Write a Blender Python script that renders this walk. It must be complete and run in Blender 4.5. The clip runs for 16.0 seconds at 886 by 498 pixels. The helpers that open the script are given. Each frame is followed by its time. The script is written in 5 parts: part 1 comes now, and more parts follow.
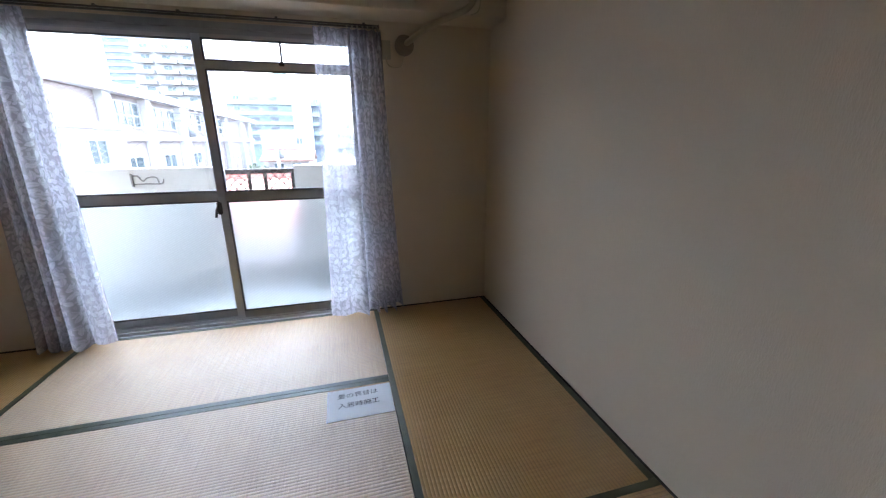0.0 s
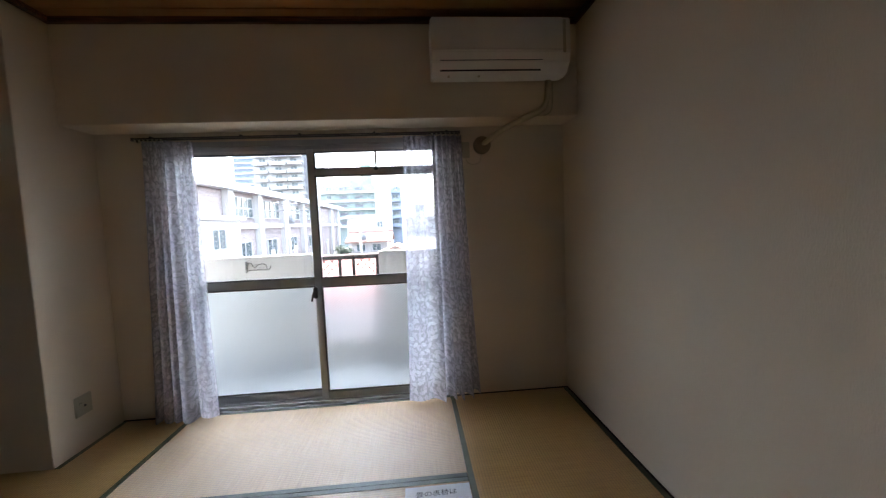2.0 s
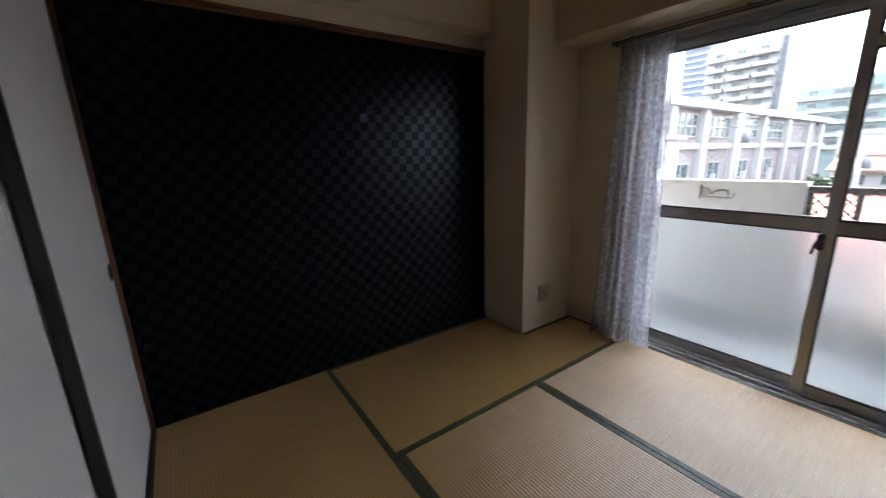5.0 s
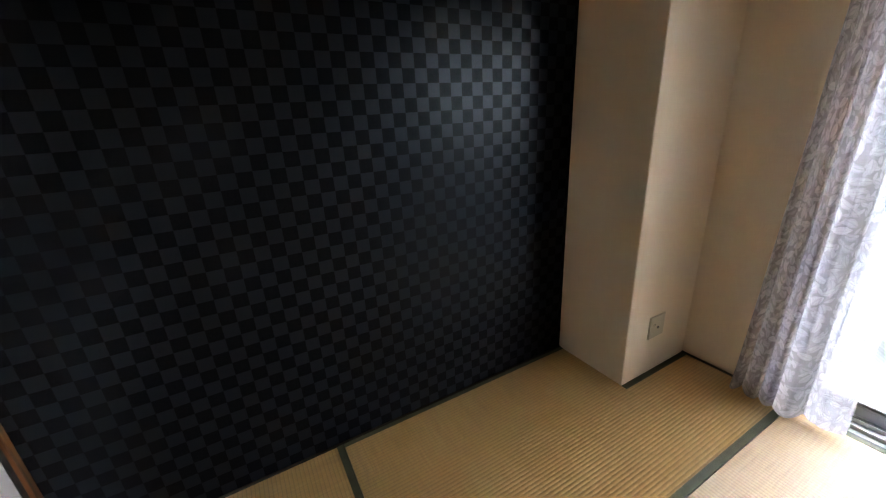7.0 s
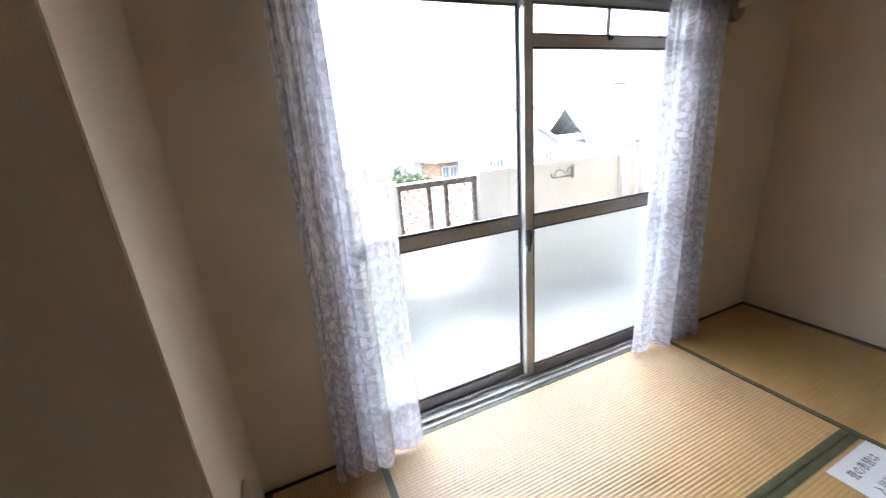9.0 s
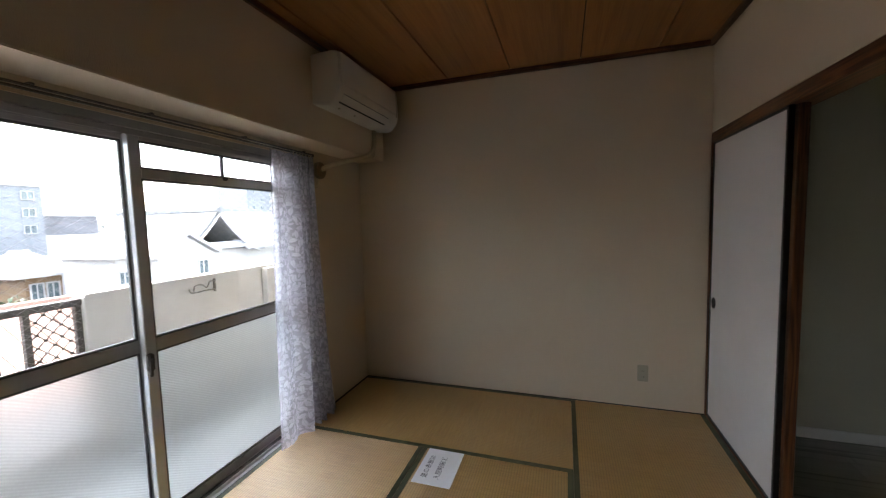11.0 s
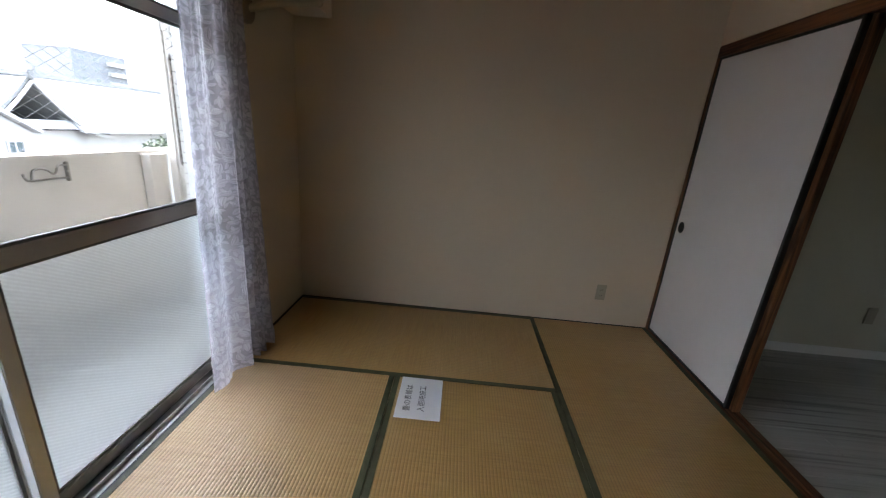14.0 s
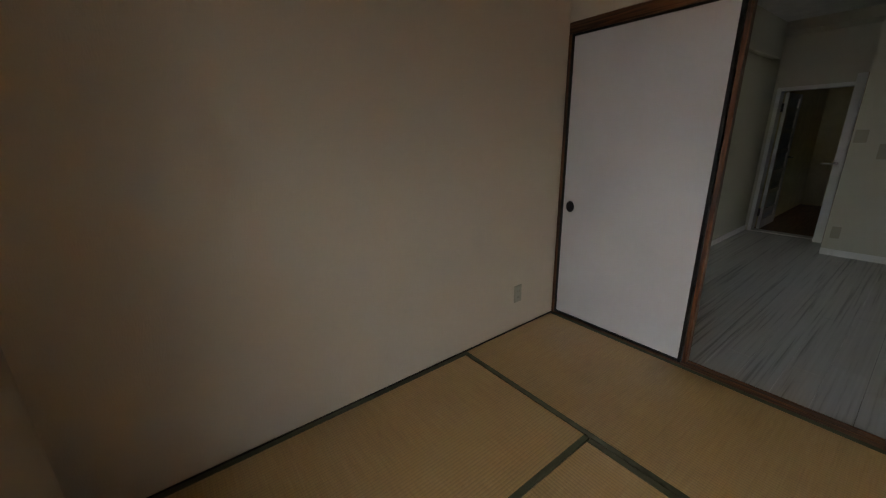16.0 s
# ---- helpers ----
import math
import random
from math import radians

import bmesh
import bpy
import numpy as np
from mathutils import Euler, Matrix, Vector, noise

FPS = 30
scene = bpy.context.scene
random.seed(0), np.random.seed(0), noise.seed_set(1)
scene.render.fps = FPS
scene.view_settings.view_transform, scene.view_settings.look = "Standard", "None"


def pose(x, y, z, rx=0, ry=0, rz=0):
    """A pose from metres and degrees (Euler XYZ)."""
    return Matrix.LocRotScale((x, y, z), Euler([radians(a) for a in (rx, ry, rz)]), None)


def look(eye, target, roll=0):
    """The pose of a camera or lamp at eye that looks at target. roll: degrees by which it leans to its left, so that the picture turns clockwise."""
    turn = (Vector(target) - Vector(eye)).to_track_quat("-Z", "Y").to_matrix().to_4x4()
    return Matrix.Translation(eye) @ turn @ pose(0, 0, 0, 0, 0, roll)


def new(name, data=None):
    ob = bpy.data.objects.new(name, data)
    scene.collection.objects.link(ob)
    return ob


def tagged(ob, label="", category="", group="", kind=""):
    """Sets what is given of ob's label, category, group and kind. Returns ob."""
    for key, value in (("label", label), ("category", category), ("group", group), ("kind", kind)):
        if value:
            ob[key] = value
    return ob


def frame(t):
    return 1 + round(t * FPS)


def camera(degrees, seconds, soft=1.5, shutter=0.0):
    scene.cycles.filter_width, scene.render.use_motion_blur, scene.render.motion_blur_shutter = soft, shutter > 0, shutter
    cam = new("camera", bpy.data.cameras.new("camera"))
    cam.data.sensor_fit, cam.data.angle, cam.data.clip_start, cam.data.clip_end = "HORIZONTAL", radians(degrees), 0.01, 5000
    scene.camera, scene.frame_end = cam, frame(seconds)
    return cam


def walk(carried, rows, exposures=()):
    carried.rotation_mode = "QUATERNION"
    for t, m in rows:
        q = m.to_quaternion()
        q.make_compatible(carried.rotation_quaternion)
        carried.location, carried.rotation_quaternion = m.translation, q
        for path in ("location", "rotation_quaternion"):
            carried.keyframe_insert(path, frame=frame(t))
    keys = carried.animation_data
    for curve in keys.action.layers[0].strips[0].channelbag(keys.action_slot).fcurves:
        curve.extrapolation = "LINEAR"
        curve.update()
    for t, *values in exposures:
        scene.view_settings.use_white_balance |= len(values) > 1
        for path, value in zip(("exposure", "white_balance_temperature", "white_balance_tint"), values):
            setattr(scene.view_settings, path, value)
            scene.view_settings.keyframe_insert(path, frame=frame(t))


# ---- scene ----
cam = camera(99.6, 16.0, 1.2, 0.15)
PATH = [
    (0, (2.473, 0.026, 1.2), (2.975, 1.881, 0.648), -0.4),
    (0.5, (2.482, 0.042, 1.226), (3.02, 1.936, 0.875), -1.0),
    (1, (2.477, -0.011, 1.26), (3.014, 1.913, 1.173), -2.0),
    (1.5, (2.456, -0.007, 1.263), (2.864, 1.947, 1.135), -2.2),
    (2, (2.424, 0.003, 1.261), (2.58, 1.991, 1.118), -2.4),
    (2.5, (2.383, 0.015, 1.256), (2.237, 2.004, 1.108), -2.2),
    (3, (2.343, 0.026, 1.253), (1.884, 1.964, 1.067), -2.3),
    (3.5, (2.31, 0.035, 1.245), (1.612, 1.895, 1.015), -2.6),
    (4, (2.29, 0.041, 1.247), (1.217, 1.705, 0.965), -4.6),
    (4.5, (2.223, 0.087, 1.233), (0.856, 1.487, 0.821), -4.3),
    (5, (2.1, 0.29, 1.226), (0.504, 1.401, 0.757), -1.7),
    (5.2, (2.04, 0.353, 1.268), (0.31, 1.235, 0.79), 0.0),
    (7.5, (1.101, 0.855, 1.284), (-0.466, 1.841, 0.527), -4.2),
    (8, (0.933, 1.031, 1.27), (-0.202, 2.525, 0.576), -4.4),
    (8.5, (0.818, 1.175, 1.231), (0.664, 3.08, 0.641), -2.3),
    (9, (0.68, 1.286, 1.32), (1.426, 3.04, 0.713), -4.6),
    (9.5, (0.644, 1.198, 1.335), (1.863, 2.719, 0.884), -1.2),
    (9.8, (0.62, 1.094, 1.344), (1.995, 2.451, 0.827), -2.3),
    (10, (0.611, 1.035, 1.366), (2.073, 2.288, 0.824), -2.7),
    (10.2, (0.606, 0.973, 1.382), (2.206, 2.07, 0.895), -3.3),
    (12.3, (0.54, 0.906, 1.405), (2.521, 1.176, 1.445), -0.2),
    (12.5, (0.55, 0.915, 1.386), (2.518, 1.255, 1.281), -0.1),
    (13, (0.617, 0.99, 1.318), (2.498, 1.578, 0.975), 1.1),
    (13.5, (0.747, 1.245, 1.285), (2.624, 1.746, 0.812), 1.2),
    (14, (0.898, 1.507, 1.283), (2.809, 1.561, 0.696), 4.8),
    (14.5, (1.136, 1.743, 1.333), (3.036, 1.567, 0.735), 0.4),
    (15, (1.375, 1.994, 1.317), (3.195, 1.443, 0.697), 2.7),
    (15.5, (1.646, 2.136, 1.337), (3.262, 1.173, 0.657), 2.8),
    (16, (1.953, 2.18, 1.298), (3.483, 1.034, 0.712), -1.5),
]
walk(cam, [(t, look(eye, target, roll)) for t, eye, target, roll in PATH],
     exposures=[(0, 4.62, 5950, 11), (0.5, 4.4, 6000, 11), (1, 4.28, 6250, 11), (1.5, 4.28, 6350, 11), (2.5, 4.1, 6600, 11), (3.5, 3.76, 6650, 11), (4.5, 4.0, 6600, 11), (5, 3.9, 6700, 11), (7.5, 6.0, 7100, 11), (8, 6.15, 6900, 11), (8.5, 6.05, 6850, 11), (9, 5.15, 6800, 11), (9.5, 4.5, 6800, 11), (10, 4.22, 6950, 11), (12.5, 4.2, 7050, 11), (13.5, 4.15, 6800, 11), (14.5, 4.1, 7000, 11), (15.5, 4.15, 7500, 11), (16, 4.2, 7300, 11)])

# ---- light ----
world = bpy.data.worlds.new("overcast_sky")
scene.world = world
world.use_nodes = True
wt = world.node_tree
wt.nodes.clear()
w_sky = wt.nodes.new("ShaderNodeTexSky")
w_sky.sky_type = "NISHITA"
w_sky.sun_disc = False
w_sky.sun_elevation = radians(74)
w_sky.sun_rotation = radians(0)
w_sky.air_density, w_sky.dust_density, w_sky.ozone_density = 1.0, 2.5, 1.0
w_hsv = wt.nodes.new("ShaderNodeHueSaturation")
w_hsv.inputs["Saturation"].default_value = 0.65
w_bg = wt.nodes.new("ShaderNodeBackground")
w_bg.inputs["Strength"].default_value = 0.15
w_out = wt.nodes.new("ShaderNodeOutputWorld")
wt.links.new(w_sky.outputs[0], w_hsv.inputs["Color"])
wt.links.new(w_hsv.outputs[0], w_bg.inputs[0])
wt.links.new(w_bg.outputs[0], w_out.inputs[0])

sun_data = bpy.data.lights.new("sun", "SUN")
sun_data.energy, sun_data.angle, sun_data.color = 0.5, radians(20), (1.0, 0.98, 0.96)
sun = new("sun", sun_data)
sun.matrix_world = look((0, 28.7, 100), (0, 0, 0))


# ---- materials ----
class Mat:
    """A small node-tree writer."""

    def __init__(self, name, color=(0.8, 0.8, 0.8), rough=0.6, metal=0.0, spec=0.5):
        self.m = bpy.data.materials.new(name)
        self.m.use_nodes = True
        self.t = self.m.node_tree
        self.b = self.t.nodes["Principled BSDF"]
        self.b.inputs["Base Color"].default_value = (*color, 1)
        self.b.inputs["Roughness"].default_value = rough
        self.b.inputs["Metallic"].default_value = metal
        self.b.inputs["Specular IOR Level"].default_value = spec

    def n(self, kind, **props):
        node = self.t.nodes.new(kind)
        for key, value in props.items():
            node.inputs[key.replace("_", " ")].default_value = value
        return node

    def link(self, a, b):
        self.t.links.new(a, b)

    def coords(self, which="Object", scale=(1, 1, 1)):
        c = self.n("ShaderNodeTexCoord")
        mp = self.n("ShaderNodeMapping")
        mp.inputs["Scale"].default_value = scale
        self.link(c.outputs[which], mp.inputs[0])
        return mp.outputs[0]

    def noise(self, vec, scale, detail=3.0, rough=0.55):
        x = self.n("ShaderNodeTexNoise", Scale=scale, Detail=detail, Roughness=rough)
        self.link(vec, x.inputs["Vector"])
        return x.outputs["Fac"]

    def ramp(self, fac, stops):
        r = self.n("ShaderNodeValToRGB")
        e = r.color_ramp.elements
        while len(e) < len(stops):
            e.new(0.5)
        for el, (p, c) in zip(e, stops):
            el.position, el.color = p, (*c, 1) if len(c) == 3 else c
        self.link(fac, r.inputs[0])
        return r.outputs[0]

    def mix(self, a, b, fac, blend="MIX"):
        x = self.n("ShaderNodeMix")
        x.data_type, x.blend_type = "RGBA", blend
        for src, sock in ((a, x.inputs[6]), (b, x.inputs[7]), (fac, x.inputs[0])):
            if hasattr(src, "is_output"):
                self.link(src, sock)
            else:
                sock.default_value = src if not isinstance(src, tuple) else (*src, 1)
        return x.outputs[2]

    def math(self, op, a, b=0.0):
        x = self.n("ShaderNodeMath")
        x.operation = op
        for src, sock in ((a, x.inputs[0]), (b, x.inputs[1])):
            if hasattr(src, "is_output"):
                self.link(src, sock)
            else:
                sock.default_value = src
        return x.outputs[0]

    def color(self, out):
        self.link(out, self.b.inputs["Base Color"])

    def rough(self, out):
        self.link(out, self.b.inputs["Roughness"])

    def bump(self, height, strength=0.3, distance=0.002):
        x = self.n("ShaderNodeBump", Strength=strength, Distance=distance)
        self.link(height, x.inputs["Height"])
        self.link(x.outputs[0], self.b.inputs["Normal"])
        return x


def plain(name, color, rough=0.6, metal=0.0, vary=0.06, scale=6.0, grain=60.0, bump=0.08, spec=0.5):
    """A painted or moulded surface with faint stains and grain."""
    k = Mat(name, color, rough, metal, spec)
    v = k.coords()
    f = k.noise(v, scale, 4.0)
    lo = tuple(c * (1 - vary) for c in color)
    hi = tuple(min(1, c * (1 + vary)) for c in color)
    k.color(k.ramp(f, [(0.35, lo), (0.65, hi)]))
    k.rough(k.math("ADD", k.math("MULTIPLY", k.noise(v, scale * 2.3, 3.0), 0.2), rough - 0.1))
    if bump:
        k.bump(k.noise(v, grain, 3.0), bump, 0.003)
    return k.m


def wallpaper(name, color):
    k = Mat(name, color, 0.75, 0, 0.3)
    v = k.coords()
    st = k.noise(v, 1.3, 3.0)
    k.color(k.ramp(st, [(0.3, tuple(c * 0.95 for c in color)), (0.7, color)]))
    weave = k.noise(k.coords(scale=(1, 1, 0.25)), 420, 2.0)
    slub = k.noise(k.coords(scale=(1, 1, 0.22)), 230, 2.0)
    k.bump(k.math("ADD", k.math("MULTIPLY", weave, 0.7), k.math("MULTIPLY", slub, 0.9)), 0.65, 0.0019)
    return k.m


def wood(name, dark, light, axis=0, rough=0.45, rings=9.0, bump=0.1):
    """Wood with its grain along an axis of the object."""
    k = Mat(name, light, rough)
    s = [9.0, 9.0, 9.0]
    s[axis] = 0.55
    v = k.coords(scale=tuple(s))
    warp = k.noise(v, 1.1, 4.0, 0.6)
    fine = k.noise(k.coords(scale=tuple(60 if i != axis else 1.5 for i in range(3))), 2.0, 3.0)
    wave = k.math("SINE", k.math("MULTIPLY", warp, rings * 6.28))
    fac = k.math("ADD", k.math("MULTIPLY", wave, 0.22), k.math("MULTIPLY", fine, 0.9))
    k.color(k.ramp(fac, [(0.15, dark), (0.75, light)]))
    k.bump(fine, bump, 0.0008)
    return k.m


M_WALL = wallpaper("wallpaper_white", (0.665, 0.558, 0.415))
M_LDKWALL = wallpaper("wallpaper_kitchen", (0.60, 0.575, 0.46))
M_CEIL_LDK = plain("ceiling_paper", (0.75, 0.74, 0.70), 0.85)
M_TRIM = wood("dark_brown_wood", (0.06, 0.022, 0.009), (0.21, 0.082, 0.030), 0, 0.42)
M_TRIMV = wood("dark_brown_wood_upright", (0.06, 0.022, 0.009), (0.21, 0.082, 0.030), 2, 0.42)
M_TRIMY = wood("dark_brown_wood_side", (0.06, 0.022, 0.009), (0.21, 0.082, 0.030), 1, 0.42)
M_CEIL = wood("cedar_ceiling_board", (0.27, 0.105, 0.030), (0.38, 0.165, 0.050), 0, 0.5, 2.5)
M_BLACK = plain("black_lacquer", (0.012, 0.011, 0.011), 0.38, 0, 0.2)
M_GAP = plain("joint_shadow_board", (0.03, 0.022, 0.016), 0.8)
M_PAPER = plain("fusuma_paper", (0.66, 0.635, 0.61), 0.8, 0, 0.03, 2.0, 260.0, 0.15, 0.3)
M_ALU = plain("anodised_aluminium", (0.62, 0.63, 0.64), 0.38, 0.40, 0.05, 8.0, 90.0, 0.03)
# same metal, with the shade under the window head put into its colour
M_ALUHEAD = plain("shaded_aluminium", (0.40, 0.40, 0.41), 0.42, 0.35, 0.06, 8.0, 90.0, 0.03)
# tone between the other two, for the middle and top rails
M_ALUMID = plain("mid_grey_aluminium", (0.52, 0.51, 0.495), 0.42, 0.30, 0.06, 8.0, 90.0, 0.03)
M_ALUDARK = plain("grey_gasket", (0.07, 0.07, 0.075), 0.6)
M_GASKET = plain("worn_gasket", (0.17, 0.17, 0.175), 0.6)
M_TRACK = plain("mottled_track", (0.24, 0.24, 0.245), 0.5, 0.2, 0.2, 14.0)
M_RAIL = plain("bronze_curtain_rail", (0.10, 0.085, 0.075), 0.35, 0.6)
M_PLASTIC = plain("ivory_plastic", (0.40, 0.36, 0.26), 0.42, 0, 0.03)
M_ACWHITE = plain("white_plastic", (0.66, 0.625, 0.55), 0.38, 0, 0.03)
M_PIPE = plain("beige_pipe_tape", (0.50, 0.42, 0.28), 0.6, 0, 0.06, 20.0)
M_PUTTY = plain("putty_grey_cap", (0.26, 0.205, 0.135), 0.6, 0, 0.08, 20.0)
M_SLOT = plain("dark_slot", (0.01, 0.01, 0.01), 0.7)
M_HOLE = plain("socket_hole", (0.05, 0.045, 0.04), 0.6)
M_CHROME = plain("chromed_metal", (0.75, 0.75, 0.76), 0.2, 1.0, 0.04)
M_STEEL = plain("stainless_bracket", (0.5, 0.49, 0.47), 0.35, 0.9)
M_BRACKET = plain("galvanised_bracket", (0.20, 0.195, 0.185), 0.55, 0.4)
M_CONC = plain("painted_concrete", (0.51, 0.50, 0.48), 0.8, 0, 0.10, 2.2, 45.0, 0.25)
M_CONCF = plain("balcony_floor", (0.12, 0.135, 0.15), 0.75, 0, 0.15, 2.5, 50.0, 0.25)
M_BRONZE = plain("bronze_railing", (0.10, 0.088, 0.08), 0.5, 0.3)
M_SHEET = plain("white_sheet_paper", (0.86, 0.86, 0.87), 0.7, 0, 0.02, 3.0, 200.0, 0.03)
M_INK = plain("black_print", (0.02, 0.02, 0.025), 0.6, 0, 0.1)
M_DOORWHITE = plain("white_door_paint", (0.78, 0.77, 0.73), 0.4, 0, 0.03)
M_HALL = plain("hall_wall", (0.76, 0.68, 0.44), 0.8)


def tatami_mat_material():
    k = Mat("woven_rush", (0.5, 0.37, 0.21), 0.42, 0, 1.0)
    k.b.inputs["IOR"].default_value = 1.62
    v = k.coords("UV")
    sep = k.n("ShaderNodeSeparateXYZ")
    k.link(v, sep.inputs[0])
    wander = k.math("MULTIPLY", k.math("SUBTRACT", k.noise(k.coords("UV", (0.9, 45.0, 1)), 1.0, 1.0), 0.5), 0.0045)
    rib = k.math("ABSOLUTE", k.math("SINE", k.math("MULTIPLY", k.math("ADD", sep.outputs[1], wander), math.pi / 0.0145)))
    straw = k.noise(k.coords("UV", (420, 14, 1)), 1.0, 3.0)
    blade = k.noise(k.coords("UV", (150, 3.0, 1)), 1.0, 2.0)
    stain = k.noise(k.coords("UV", (1, 1, 1)), 2.6, 4.0)
    tone = k.math("ADD", k.math("MULTIPLY", straw, 0.45), k.math("ADD", k.math("MULTIPLY", blade, 0.4), k.math("MULTIPLY", stain, 0.35)))
    col = k.ramp(tone, [(0.36, (0.37, 0.203, 0.065)), (0.60, (0.53, 0.317, 0.113)), (0.8, (0.60, 0.402, 0.173))])
    # shade in the grooves between the ribs, mixed into the colour
    col = k.mix(col, (0.16, 0.09, 0.035), k.ramp(rib, [(0.0, (0.48, 0.48, 0.48)), (0.5, (0, 0, 0))]))
    k.color(col)
    k.bump(k.math("ADD", k.math("MULTIPLY", rib, 1.0), k.math("MULTIPLY", straw, 0.2)), 0.45, 0.0021)
    tan = k.n("ShaderNodeTangent")
    tan.direction_type = "UV_MAP"
    tan.uv_map = "UVMap"
    k.link(tan.outputs[0], k.b.inputs["Tangent"])
    k.b.inputs["Anisotropic"].default_value = 0.96
    k.b.inputs["Anisotropic Rotation"].default_value = 0.0
    return k.m


M_RUSH = tatami_mat_material()


def heri_material():
    k = Mat("green_cloth_edging", (0.05, 0.065, 0.04), 0.5, 0, 0.7)
    v = k.coords()
    k.color(k.ramp(k.noise(v, 18.0, 3.0), [(0.3, (0.052, 0.056, 0.026)), (0.7, (0.088, 0.092, 0.046))]))
    k.bump(k.noise(v, 700.0, 1.0), 0.3, 0.001)
    return k.m


M_HERI = heri_material()


def checker_paper():
    """Black wallpaper embossed in squares, dull and glossy ones in turn."""
    k = Mat("black_checked_wallpaper", (0.012, 0.012, 0.014), 0.5, 0, 0.6)
    v = k.coords()
    sep = k.n("ShaderNodeSeparateXYZ")
    k.link(v, sep.inputs[0])
    cell = 0.048
    fy = k.math("FLOOR", k.math("DIVIDE", sep.outputs[1], cell))
    fz = k.math("FLOOR", k.math("DIVIDE", sep.outputs[2], cell))
    chk = k.math("ABSOLUTE", k.math("MODULO", k.math("ADD", fy, fz), 2.0))
    k.color(k.mix((0.0015, 0.0013, 0.0013), (0.0025, 0.003, 0.004), chk))
    ribs_h = k.noise(k.coords(scale=(1, 40, 900)), 1.0, 2.0)
    ribs_v = k.noise(k.coords(scale=(1, 900, 40)), 1.0, 2.0)
    x = k.n("ShaderNodeMix")
    k.link(chk, x.inputs[0])
    k.link(ribs_h, x.inputs[2])
    k.link(ribs_v, x.inputs[3])
    k.b.inputs["Roughness"].default_value = 0.33
    k.link(k.math("ADD", k.math("MULTIPLY", chk, 0.16), 0.10), k.b.inputs["Specular IOR Level"])
    k.b.inputs["Specular Tint"].default_value = (0.70, 0.82, 1.0, 1)
    k.bump(x.outputs[0], 0.25, 0.001)
    return k.m


M_CHECK = checker_paper()


def glass(name, rough=0.0, tint=(0.96, 0.98, 0.97)):
    k = Mat(name, tint, rough)
    k.b.inputs["Transmission Weight"].default_value = 1.0
    k.b.inputs["IOR"].default_value = 1.45 if rough == 0 else 1.3
    if rough:
        sep = k.n("ShaderNodeSeparateXYZ")
        k.link(k.coords(), sep.inputs[0])
        slant = k.math("ADD", sep.outputs[2], k.math("MULTIPLY", sep.outputs[0], 0.62))
        reed = k.math("SINE", k.math("MULTIPLY", slant, 6.283 / 0.013))
        grit = k.math("MULTIPLY", k.math("ADD", k.math("MULTIPLY", reed, 0.5), 0.5), k.noise(k.coords(), 90.0, 2.0))
        k.color(k.ramp(grit, [(0.05, tuple(c * 0.90 for c in tint)), (0.55, tuple(min(1, c * 1.08) for c in tint))]))
        k.bump(k.math("ADD", k.math("MULTIPLY", reed, 0.5), k.noise(k.coords(), 220.0, 2.0)), 0.3, 0.002)
    return k.m


M_GLASS = glass("clear_glass")
M_FROST = glass("frosted_glass", 0.36, (0.79, 0.86, 0.885))


